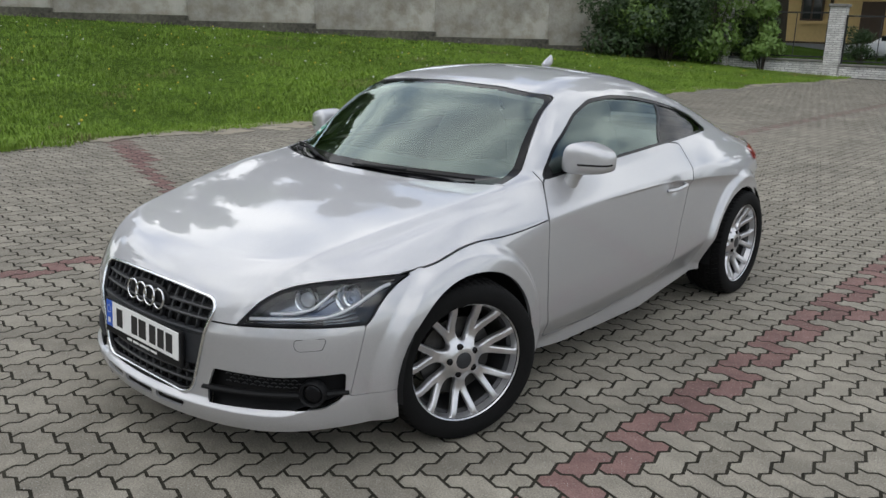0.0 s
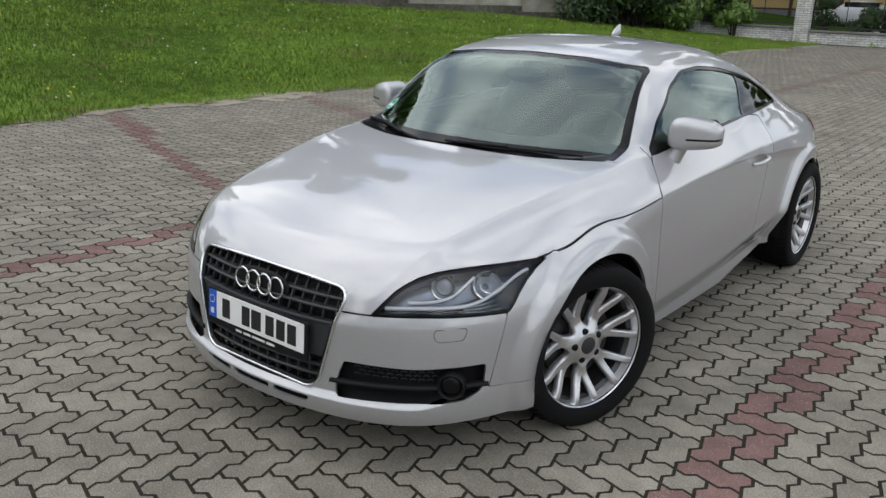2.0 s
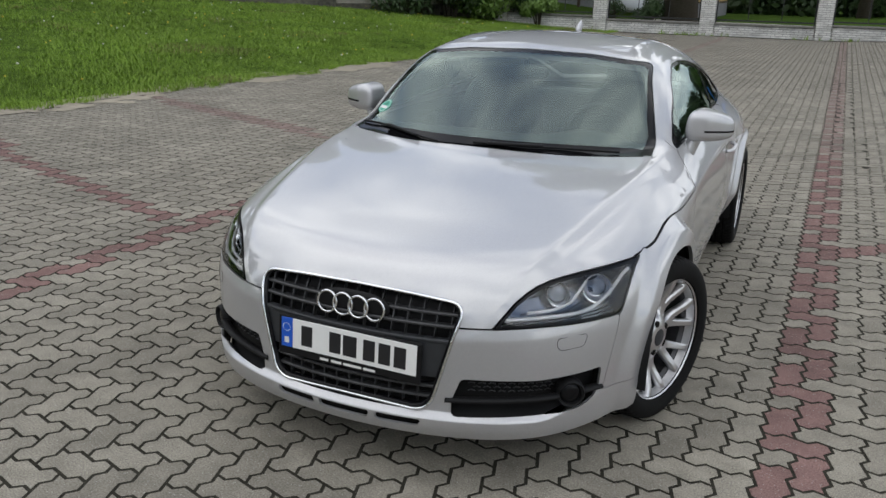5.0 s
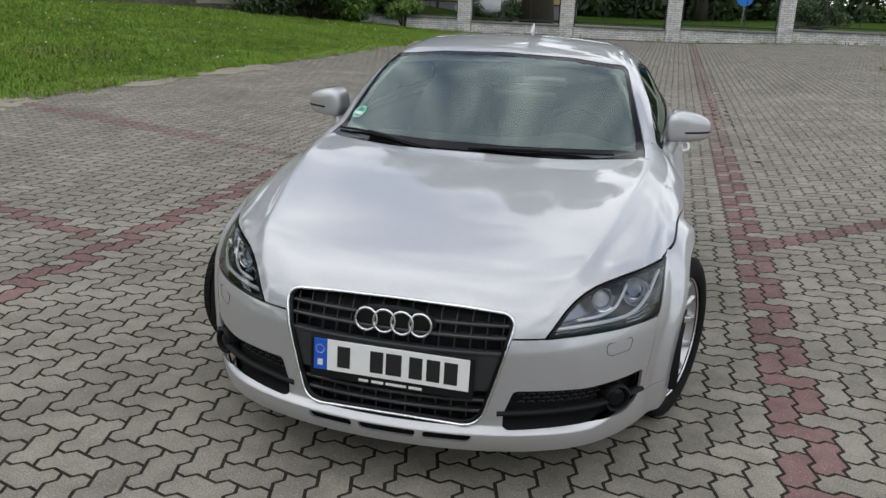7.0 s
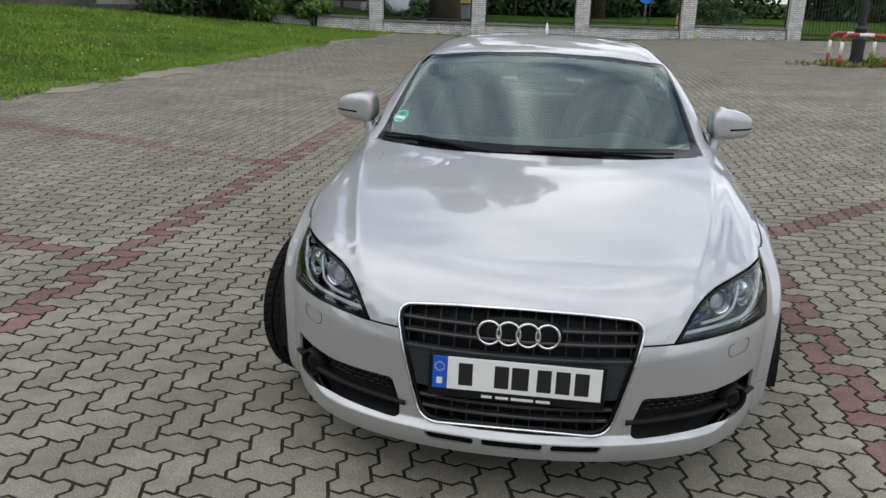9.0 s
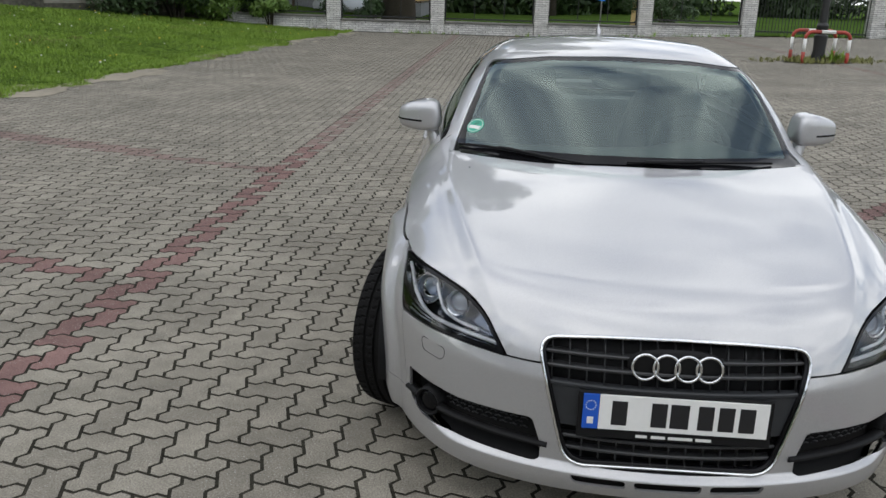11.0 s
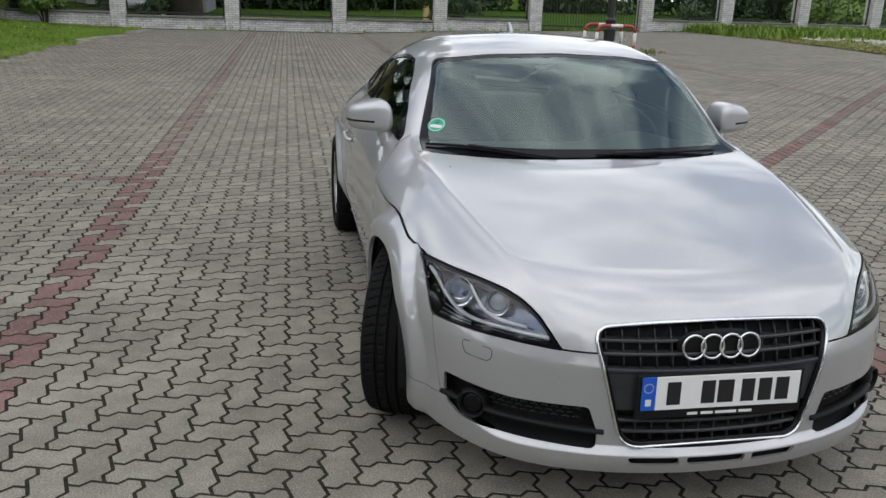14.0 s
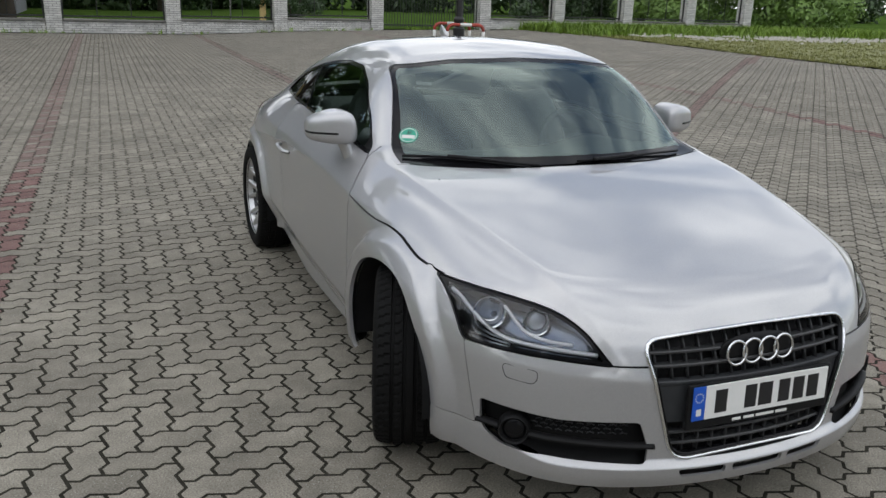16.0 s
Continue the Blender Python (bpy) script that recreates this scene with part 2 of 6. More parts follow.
low_crease = spline([0.3, 0.62, 0.85, 1.1, 1.375, 1.6, 1.785, 2.02, 2.3], [0.318, 0.318, 0.320, 0.328, 0.344, 0.367, 0.386, 0.412, 0.44])
tail_y = 3.27


def body_field(p):
    x, y, z = np.abs(p[:, 0]), p[:, 1], p[:, 2]
    # side wall with flared arches
    w = side_w(y) + side_dz(z)
    for yc, amount in ((0.0, 0.040), (WHEELBASE, 0.030)):
        r = np.hypot(y - yc + 0.04, z - HUB)
        w = w + amount * (1 - sstep(r, 0.405, 0.455)) * sstep(z, 0.05, 0.25)
    w = w - (0.62 + 0.32 * sstep(y, 1.45, 2.1)) * soft(z - crease_z(y), 0.003 + 0.02 * sstep(y, 1.9, 2.5))
    # lower door crease with the sill standing out below it
    along_door = sstep(y, 0.36, 0.50) * (1 - sstep(y, 2.09, 2.2))
    low = low_crease(y)
    w = w - along_door * (0.46 * soft(low - z, 0.006) - 0.62 * soft(0.214 + 0.038 * (y - 0.7) - z, 0.006))
    # bowl behind the door handle
    w = w - 0.016 * np.exp(-((y - 1.555) / 0.046) ** 2 - ((z - 0.765) / 0.036) ** 2)
    side = (x - w) * 0.96
    # bonnet or shoulder top
    ridge = ridge_x(np.clip(y, -0.9, 0.7))
    top = np.where(y < 0.6, hood_z(y), 0)
    top = top * (1 - sstep(y, 0.3, 0.6)) + deck_z(np.maximum(y, 0.3)) * sstep(y, 0.3, 0.6)
    top = top - 0.016 * (x / 0.8) ** 2 - 0.012 * (x / 0.8) ** 4 * sstep(-y, -0.1, 0.5) - (0.47 + 0.03 * sstep(-y, 0.4, 0.75)) * (soft(x - ridge, 0.0025) - 0.0025)
    # a shallow hollow outside the crease
    top = top - 0.006 * np.exp(-((x - ridge - 0.034) / 0.030) ** 2) * (1 - sstep(y, 0.3, 0.5))
    up = (z - top) * 0.92
    # nose
    # a ledge under the lamps, a lip standing out below the ducts
    ledge = 0.472 + 0.048 * np.minimum(x / 0.75, 1.1)
    lip = 0.246 + 0.052 * sstep(x, 0.60, 0.78)
    nose = -0.886 + 0.33 * x ** 2 + 0.30 * x ** 4 + 0.02 * np.maximum(z - 0.3, -0.06) + 0.24 * soft(z - ledge, 0.003)
    nose = nose - (0.024 - 0.020 * sstep(x, 0.62, 0.80)) * (1 - sstep(z, lip - 0.012, lip + 0.012)) + 0.4 * soft(0.205 - z, 0.010)
    front = (nose - y) * 0.95
    rear = y - (tail_y - 0.25 * x ** 2 - 0.35 * x ** 4 - 0.25 * np.abs(z - 0.72))
    f = smax(side, up, 0.115)
    f = smax(f, front, 0.15)
    f = smax(f, rear, 0.2)
    return f


def cabin_field(p):
    x, y, z = np.abs(p[:, 0]), p[:, 1], p[:, 2]
    glass = (0.185 + (z - 0.91) * 1.63 + (0.60 - 0.9 * (z - 0.91)) * x ** 2 - y) * 0.52
    lean = (cabin_w(y) - (z - 0.92) * 0.43 + 0.19 * soft(0.92 - z, 0.008) - 0.72 * np.maximum(z - 0.92, 0) ** 2)
    side = (x - lean) * 0.85
    top = (z - roof_z(y) + (0.13 + 0.05 * sstep(y, 1.4, 2.2)) * x ** 2) * 0.93
    f = smax(glass, top, 0.05)
    f = smax(f, side, 0.085)
    return np.maximum(f, (0.80 - z) * 0.9)


def skin(p):
    y = p[:, 1]
    k = 0.016 + 0.055 * sstep(y, 1.4, 1.8) + 0.06 * sstep(y, 1.8, 2.3)
    return smin(body_field(p), cabin_field(p), k)


def skin_normal(p):
    e = 0.002
    n = np.stack([skin(p + np.array(d) * e) - skin(p - np.array(d) * e) for d in ((1, 0, 0), (0, 1, 0), (0, 0, 1))], 1)
    return n / np.maximum(np.linalg.norm(n, axis=1, keepdims=True), 1e-9)


def shoot(origin, way, lo=0.0, hi=1.6, steps=26):
    """From inside points outwards along way: the places on the skin."""
    n = len(origin)
    near = np.full(n, lo)
    far = np.full(n, hi)
    # first crossing on a coarse march
    prev = np.full(n, lo)
    done = np.zeros(n, bool)
    for s in np.linspace(lo, hi, 60)[1:]:
        out = (skin(origin + way * s) > 0) & ~done
        near[out], far[out] = prev[out], s
        done |= out
        prev[:] = s
    for _ in range(steps):
        mid = (near + far) / 2
        out = skin(origin + way * mid[:, None]) > 0
        far = np.where(out, mid, far)
        near = np.where(out, near, mid)
    return origin + way * ((near + far) / 2)[:, None]


def skin_grid():
    """A half skin (x >= 0) as a grid of points: from nose to tail, from below to above."""
    Y0, Y1, ZC = -0.30, 2.75, 0.50
    path = [(Y0, a) for a in np.linspace(-90, 0, 110)[:-1]] + [(y, 0.0) for y in np.linspace(Y0, Y1, 210)] + [(Y1, a) for a in np.linspace(0, 90, 40)[1:]]
    lift = np.r_[np.linspace(-40, -28, 14)[:-1], np.linspace(-28, -18, 46)[:-1], np.linspace(-18, -6, 36)[:-1], np.linspace(-6, 13, 28)[:-1], np.linspace(13, 32, 76)[:-1], np.linspace(32, 90, 78)]
    o, d = [], []
    for y, a in path:
        for e in lift:
            o.append((0, y, ZC))
            ca, ce = radians(a), radians(e)
            d.append((math.cos(ca) * math.cos(ce), math.sin(ca) * math.cos(ce), math.sin(ce)))
    pts = shoot(np.array(o, float), np.array(d))
    return pts.reshape(len(path), len(lift), 3)


# ---- ground: block paving, lawn, verge ----
def ground_z(x, y):
    """The yard is flat round the car and rises gently to the east; the lawn rises to the old wall."""
    x, y = np.asarray(x, float), np.asarray(y, float)
    s = np.clip(x - 1.6, 0, 15)
    z = (0.045 * s - 0.0015 * s * s) * sstep(y, 1.0, 9.0)
    d = np.clip(lawn_edge(y) - x, 0, 60)
    return z + 0.075 * d * sstep(d, 0, 2.5) * (1 - sstep(d, 14, 40) * 0.5) * (1 - 0.72 * sstep(y, 20, 28) * (1 - sstep(d, 0, 9)))


def lawn_edge(y):
    return np.interp(y, [-40, 0, 6, 10, 16, 22, 28, 40], [-7.0, -7.25, -7.2, -6.95, -6.65, -6.35, -6.15, -6.0])


def verge_edge(y):
    return np.interp(y, [-40, 5, 10.6, 15.4, 20.7, 27, 32], [14.0, 13.8, 13.9, 14.2, 15.0, 15.6, 16.5])


def sheet(name, xs, ys, material, lift=0.0, keep=None, height=ground_z):
    X, Y = np.meshgrid(xs, ys, indexing="ij")
    Z = height(X, Y) + lift
    n, m = X.shape
    faces = [(i * m + j, (i + 1) * m + j, (i + 1) * m + j + 1, i * m + j + 1) for i in range(n - 1) for j in range(m - 1) if keep is None or keep(X[i, j], Y[i, j])]
    return part(name, mesh_of(name, np.stack([X, Y, Z], -1).reshape(-1, 3), faces, material), None)


def soil_material():
    m = plain("sandy_soil", (0.27, 0.24, 0.185), 0.95, scale=9, vary=0.35, bump=0.01)
    return m


JOINT = plain("paving_joint_sand", (0.030, 0.028, 0.022), 0.95, scale=60, vary=0.6, bump=0.004, spec=0.05)
SAND = soil_material()
LAWN = plain("lawn_soil_and_moss", (0.048, 0.080, 0.016), 0.95, scale=5, vary=0.45, bump=0.03, spec=0.0)
MOWN = plain("mown_grass", (0.055, 0.095, 0.020), 0.95, scale=6, vary=0.45, bump=0.03, spec=0.0)
BLADE = plain("grass_blades", (0.138, 0.222, 0.026), 0.6, scale=0.9, vary=0.55, per_object=0.5, spec=0.25)
DRY = plain("dry_grass", (0.155, 0.160, 0.046), 0.8, scale=2, vary=0.3, per_object=0.5)
BRICK_GREY = concrete("concrete_block_grey", (0.240, 0.221, 0.182))
BRICK_RED = concrete("concrete_block_red", (0.186, 0.114, 0.103))
BRICK_FADED = concrete("concrete_block_faded_red", (0.205, 0.150, 0.132))
GRAVEL = plain("pale_gravel", (0.36, 0.34, 0.30), 0.9, scale=3, vary=0.3, per_object=0.8)

far = np.r_[-900, -300, -120, -60]
ground = tagged(sheet("ground", np.r_[far, np.linspace(-40, 40, 81), -far[::-1]], np.r_[far, np.linspace(-40, 60, 101), 120, 300, 900], JOINT, -0.09), "earth under the yard and the park", "ground", kind="structure")
ext = np.r_[-900, -300, -120, -70]
lawn = tagged(sheet("lawn", np.r_[ext, np.linspace(-50, 0, 101)], np.linspace(-60, 29, 90), LAWN, 0.015, lambda x, y: x + 0.5 < lawn_edge(y) + 0.05), "rough green lawn rising to an old wall", "lawn", kind="structure")
strip = tagged(sheet("lawn_border", np.linspace(-8.6, -5.4, 65), np.linspace(-40, 29, 560), SAND, 0.008, lambda x, y: -1.1 < x - lawn_edge(y) < 0.08 + 0.35 * noise.noise((x * 0.9, y * 0.6, 0)) + 0.3 * noise.noise((x * 3, y * 2.2, 4)) + 0.15 * noise.noise((x * 8, y * 6, 2))), "sandy worn edge between lawn and paving", "bare earth", kind="structure")
spill = tagged(sheet("sand_patches", np.linspace(-7.6, -4.2, 86), np.linspace(-4, 28, 640), SAND, 0.006, lambda x, y: 0.05 < x - lawn_edge(y) < 0.75 and noise.noise((x * 0.8, y * 0.5, 6)) + 0.35 * noise.noise((x * 4, y * 3.1, 2)) - 0.16 * (x - lawn_edge(y)) > 0.22), "thin sand washed onto the paving", "sand", kind="structure")
verge = tagged(sheet("verge", np.r_[np.linspace(12, 40, 57), 80, 300, 900], np.linspace(-60, 31, 92), DRY, 0.012, lambda x, y: x - 0.2 > verge_edge(y)), "dry grass verge with patches of gravel", "verge", kind="structure")
park = tagged(sheet("park_lawn", np.r_[-900, -200, -60, np.linspace(-40, 60, 51), 200, 900], np.r_[29.5 + np.linspace(0, 30, 16), 90, 200, 900], MOWN, 0.02, None, lambda x, y: ground_z(x, 29.5)), "mown lawn behind the fence", "lawn", kind="structure")

bed = tagged(sheet("joint_sand", np.linspace(-7.6, 17, 300), np.linspace(-12, 29, 138), JOINT, -0.0011, lambda x, y: x > lawn_edge(y) - 0.1 and x < verge_edge(y)), "dark sand swept into the paving joints", "sand", kind="structure")
yard = tagged(sheet("yard", np.linspace(-60, 60, 25), np.linspace(-200, -12, 20), BRICK_GREY, -0.004), "paved yard behind the viewpoint", "paving", kind="structure")
U = 0.1130
ORIGIN = (-1.901, 0.318)


def paver_outline(long_x):
    """A zigzag-edged two-to-one block, or a half one, with its corner at 0, 0."""
    a = 0.0125
    teeth = ((0.0, 0.0), (0.37, a), (0.63, -a))
    nx, ny = (1, 1) if long_x is None else (2, 1) if long_x else (1, 2)
    pts = []
    for i in range(nx):
        pts += [((i + s) * U, -d) for s, d in teeth]
    for j in range(ny):
        pts += [(nx * U - d, (j + s) * U) for s, d in teeth]
    for i in range(nx, 0, -1):
        pts += [((i - s) * U, ny * U + d) for s, d in teeth]
    for j in range(ny, 0, -1):
        pts += [(d, (j - s) * U) for s, d in teeth]
    pts = np.array(pts)
    return pts, np.array((nx * U / 2, ny * U / 2))


def inset(pts, c, g):
    """The outline drawn in by g all round."""
    n = np.roll(pts, -1, 0) - pts
    n = np.stack([-n[:, 1], n[:, 0]], 1) / np.linalg.norm(n, axis=1, keepdims=True)
    m = np.roll(n, 1, 0)
    return pts + (n + m) / (1 + (n * m).sum(1))[:, None] * g


def block_solid(long_x, joint=0.0043):
    pts, c = paver_outline(long_x)
    rings = [(inset(pts, c, joint), -0.05), (inset(pts, c, joint), -0.004), (inset(pts, c, joint + 0.0026), 0.0)]
    n = len(pts)
    vs = [(x - c[0], y - c[1], z) for ring, z in rings for x, y in ring]
    fs = [(k * n + i, k * n + (i + 1) % n, (k + 1) * n + (i + 1) % n, (k + 1) * n + i) for k in range(2) for i in range(n)]
    return vs, fs + [tuple(range(2 * n, 3 * n))]


RED_COLUMNS = (28, -5, 77)


def is_red(x, y, long_x, i):
    """The red marking lines of the parking bays."""
    if any(i == c or (i == c + 1 and not long_x) for c in RED_COLUMNS):
        return True
    for x0, y0, dx, dy, reach in ((-2.3, 1.05, -0.94, 0.34, 5.5), (-2.3, 3.95, -0.94, 0.34, 5.5), (1.5, 2.6, 0.72, 0.69, 20)):
        along, off = (x - x0) * dx + (y - y0) * dy, -(x - x0) * dy + (y - y0) * dx
        if 0 < along < reach and abs(off) < 0.09:
            return True
    return False


LEAN, PIVOT = 0.012, (1.3, 0.8)


def turned(x, y):
    """The paving lies slightly askew to the parked car."""
    x, y = x - PIVOT[0], y - PIVOT[1]
    return PIVOT[0] + x * math.cos(LEAN) + y * math.sin(LEAN), PIVOT[1] - x * math.sin(LEAN) + y * math.cos(LEAN)


def paving():
    kinds = {k: [[], [], 0] for k in ("near_grey", "near_red", "far_grey", "far_red", "near_faded", "far_faded")}
    single = []
    rng = random.Random(5)
    shapes = {}
    for long_x in (True, False, None):
        rich, c = paver_outline(long_x)
        shapes[long_x] = (c, inset(rich, c, 0.0048), inset(rich, c, 0.0066), inset(rich, c, 0.0078))
    i0, i1 = int(-9 / U), int(20 / U)
    j0, j1 = int(-12 / U), int(30 / U)
    for j in range(j0, j1):
        for i in range(i0, i1):
            k = (i - j) % 4
            if k not in (0, 2):
                continue
            bx, by = ORIGIN[0] + i * U, ORIGIN[1] + (j - (0 if k == 0 else 1)) * U
            # at the straight side of a red line the blocks are cut in two
            if k == 0 and i + 1 in RED_COLUMNS:
                laid = ((None, bx), (None, bx + U))
            else:
                laid = ((k == 0, bx),)
            for long_x, bx in laid:
                c = shapes[long_x][0]
                cx, cy = turned(bx + c[0], by + c[1])
                if not (lawn_edge(cy) + 0.16 * noise.noise((cx, cy * 0.7, 3)) < cx < verge_edge(cy) + 0.1) or cy > 28.2 + 0.063 * (cx + 2.8):
                    continue
                # grass and earth round the lamp post
                if math.hypot((cx - 6.9) / 1.25, cy - 17.4) < 0.62:
                    continue
                red = long_x is not None and is_red(cx, cy, long_x, i)
                z = float(ground_z(cx, cy)) + rng.uniform(-0.0004, 0.0004)
                sx = sy = 0.0
                if cx > 1.5 and cy > 0.9:
                    sx, sy = (float(ground_z(cx + 0.2, cy)) - float(ground_z(cx - 0.2, cy))) / 0.4, (float(ground_z(cx, cy + 0.2)) - float(ground_z(cx, cy - 0.2))) / 0.4
                if -1.75 < cx < 1.75 and -1.95 < cy < -0.05:
                    single.append((long_x, red, cx, cy, z, rng.uniform(-0.25, 0.25), rng.uniform(-0.25, 0.25)))
                    continue
                near = -7.5 < cx < 6.0 and -3.4 < cy < 12
                worn = cy > 6 + 2 * noise.noise((cx, cy, 0)) or (cx < -2.6 and cy > 2.6)
                key = ("near" if near else "far") + ("_grey" if not red else "_faded" if worn else "_red")
                verts, faces, n = kinds[key]
                if near:
                    m = len(shapes[long_x][1])
                    tx, ty = sx + rng.uniform(-0.004, 0.004), sy + rng.uniform(-0.004, 0.004)
                    verts += [(*turned(bx + x, by + y), z - 0.026 + (x - c[0]) * sx + (y - c[1]) * sy) for x, y in shapes[long_x][1]]
                    verts += [(*turned(bx + x, by + y), z + (x - c[0]) * tx + (y - c[1]) * ty) for x, y in shapes[long_x][2]]
                    faces += [(n + q, n + (q + 1) % m, n + m + (q + 1) % m, n + m + q) for q in range(m)]
                    faces.append(tuple(range(n + m, n + 2 * m)))
                    kinds[key][2] += 2 * m
                else:
                    pts = shapes[long_x][3]
                    verts += [(*turned(bx + x, by + y), z + (x - c[0]) * sx + (y - c[1]) * sy) for x, y in pts]
                    faces.append(tuple(range(n, n + len(pts))))
                    kinds[key][2] += len(pts)
    pave = tagged(new("pavement"), "grey zigzag concrete block paving with red marking lines", "paving", kind="structure")
    for key, (verts, faces, _) in kinds.items():
        ob = part("paving_blocks", mesh_of("paving_blocks", verts, faces, BRICK_RED if key.endswith("red") else BRICK_FADED if key.endswith("faded") else BRICK_GREY, smooth=False), None, pave)
        tagged(ob, kind="stuff")
    meshes = {(lx, red): mesh_of("paving_block", *block_solid(lx), BRICK_RED if red else BRICK_GREY, smooth=False) for lx in (True, False, None) for red in (True, False)}
    for lx, red, cx, cy, z, a, b in single:
        part("paving_block", meshes[lx, red], None, pave).matrix_basis = pose(cx, cy, z, a, b, -math.degrees(LEAN))


paving()


def blades(name, spots, material, label, category, tall=(0.06, 0.16), wide=0.006, per=5):
    rng = random.Random(11)
    vs, fs = [], []
    for x, y, size in spots:
        z = float(ground_z(x, y)) + 0.01
        for _ in range(per):
            a, h, w = rng.uniform(0, 6.283), rng.uniform(*tall) * size, wide * size * rng.uniform(0.7, 1.5)
            px, py = x + rng.gauss(0, 0.05 * size), y + rng.gauss(0, 0.05 * size)
            lean = rng.uniform(0.2, 1.1) * h
            dx, dy = math.cos(a), math.sin(a)
            k = len(vs)
            vs += [(px - dy * w, py + dx * w, z), (px + dy * w, py - dx * w, z), (px + dx * lean * 0.35 + dy * w * 0.8, py + dy * lean * 0.35 - dx * w * 0.8, z + h * 0.6), (px + dx * lean * 0.35 - dy * w * 0.8, py + dy * lean * 0.35 + dx * w * 0.8, z + h * 0.6), (px + dx * lean, py + dy * lean, z + h)]
            fs += [(k, k + 1, k + 2, k + 3), (k + 3, k + 2, k + 4)]
    return tagged(part(name, mesh_of(name, vs, fs, material), None), label, category, kind="stuff")


def lawn_spots():
    rng = random.Random(3)
    out = []
    while len(out) < 62000:
        y = rng.uniform(-3, 29)
        d = min(rng.expovariate(1 / 5.5), 24) - 0.1
        x = float(lawn_edge(y)) - d + 0.55 * noise.noise((y * 0.5, 3.3, 0)) * max(1 - d, 0) + 0.25 * noise.noise((y * 2.1, 8.3, 0)) * max(1 - d, 0)
        if (x + 26) * 0.8 - (y - 8.5) * 0.6 < -1 or y < 2 and d > 9:
            continue
        out.append((x, y, (0.75 + 0.5 * noise.noise((x * 0.35, y * 0.35, 1)) + 0.35 * noise.noise((x * 1.6, y * 1.6, 5))) * (1.0 + 0.035 * d)))
    return out


blades("lawn_grass", lawn_spots(), BLADE, "tufted green grass with uneven height", "grass", (0.02, 0.095), 0.0052)
rng_v = random.Random(8)
blades("dry_tufts", [(x, y, 0.9) for x, y, _ in lawn_spots()[::2] if noise.noise((x * 0.45, y * 0.45, 12)) + 0.5 * noise.noise((x * 1.7, y * 1.7, 2)) > 0.42], DRY, "dry yellowish patches in the grass", "grass", (0.03, 0.10), 0.006)
blades("verge_grass", [(float(verge_edge(y)) + rng_v.uniform(0.1, 1) ** 2 * 14, y, rng_v.uniform(0.5, 1.3)) for y in [rng_v.uniform(6, 30.5) for _ in range(11000)]], DRY, "short yellowish verge grass", "grass", (0.015, 0.05), 0.009, 5)
blades("verge_weeds", [(rng_v.uniform(15, 34), y, rng_v.uniform(0.8, 1.9)) for y in [29.5 - abs(rng_v.gauss(0, 1.9)) for _ in range(6500)]], BLADE, "green weeds along the fence", "weeds", (0.08, 0.26), 0.012, 5)
blades("fence_weeds", [(x, 28.75 + 0.063 * (x + 2.8) - 0.42 - abs(rng_v.gauss(0, 0.12)), rng_v.uniform(0.5, 1.3)) for x in [rng_v.uniform(-7, 16) for _ in range(170)] if noise.noise((x * 0.5, 0, 0)) > -0.1], BLADE, "weeds growing at the foot of the fence", "weeds", (0.05, 0.15), 0.010, 6)

FLOWER = plain("dandelion_yellow", (0.62, 0.48, 0.05), 0.7, scale=9, vary=0.2)
SEED = plain("dandelion_seed", (0.62, 0.62, 0.58), 0.9, scale=9, vary=0.1)
for flower_name, flower_mat, flower_n, flower_label in (("dandelion_flowers", FLOWER, 160, "small yellow dandelion flowers in the lawn"), ("dandelion_seed_heads", SEED, 130, "pale dandelion seed heads in the lawn")):
    fv, ff = [], []
    for _ in range(flower_n):
        fy = rng_v.uniform(2, 26)
        fx = float(lawn_edge(fy)) - rng_v.uniform(0.4, 15)
        fz, fr = float(ground_z(fx, fy)) + rng_v.uniform(0.10, 0.20), rng_v.uniform(0.014, 0.026)
        fk = len(fv)
        fv += [(fx + fr * math.cos(a), fy + fr * math.sin(a), fz) for a in np.linspace(0, 6.283, 7)[:-1]] + [(fx, fy, fz + fr * 0.7), (fx, fy, fz - fr * 0.9)]
        ff += [(fk + q, fk + (q + 1) % 6, fk + 6) for q in range(6)] + [(fk + (q + 1) % 6, fk + q, fk + 7) for q in range(6)]
    tagged(part(flower_name, mesh_of(flower_name, fv, ff, flower_mat), None), flower_label, "flowers", kind="stuff")


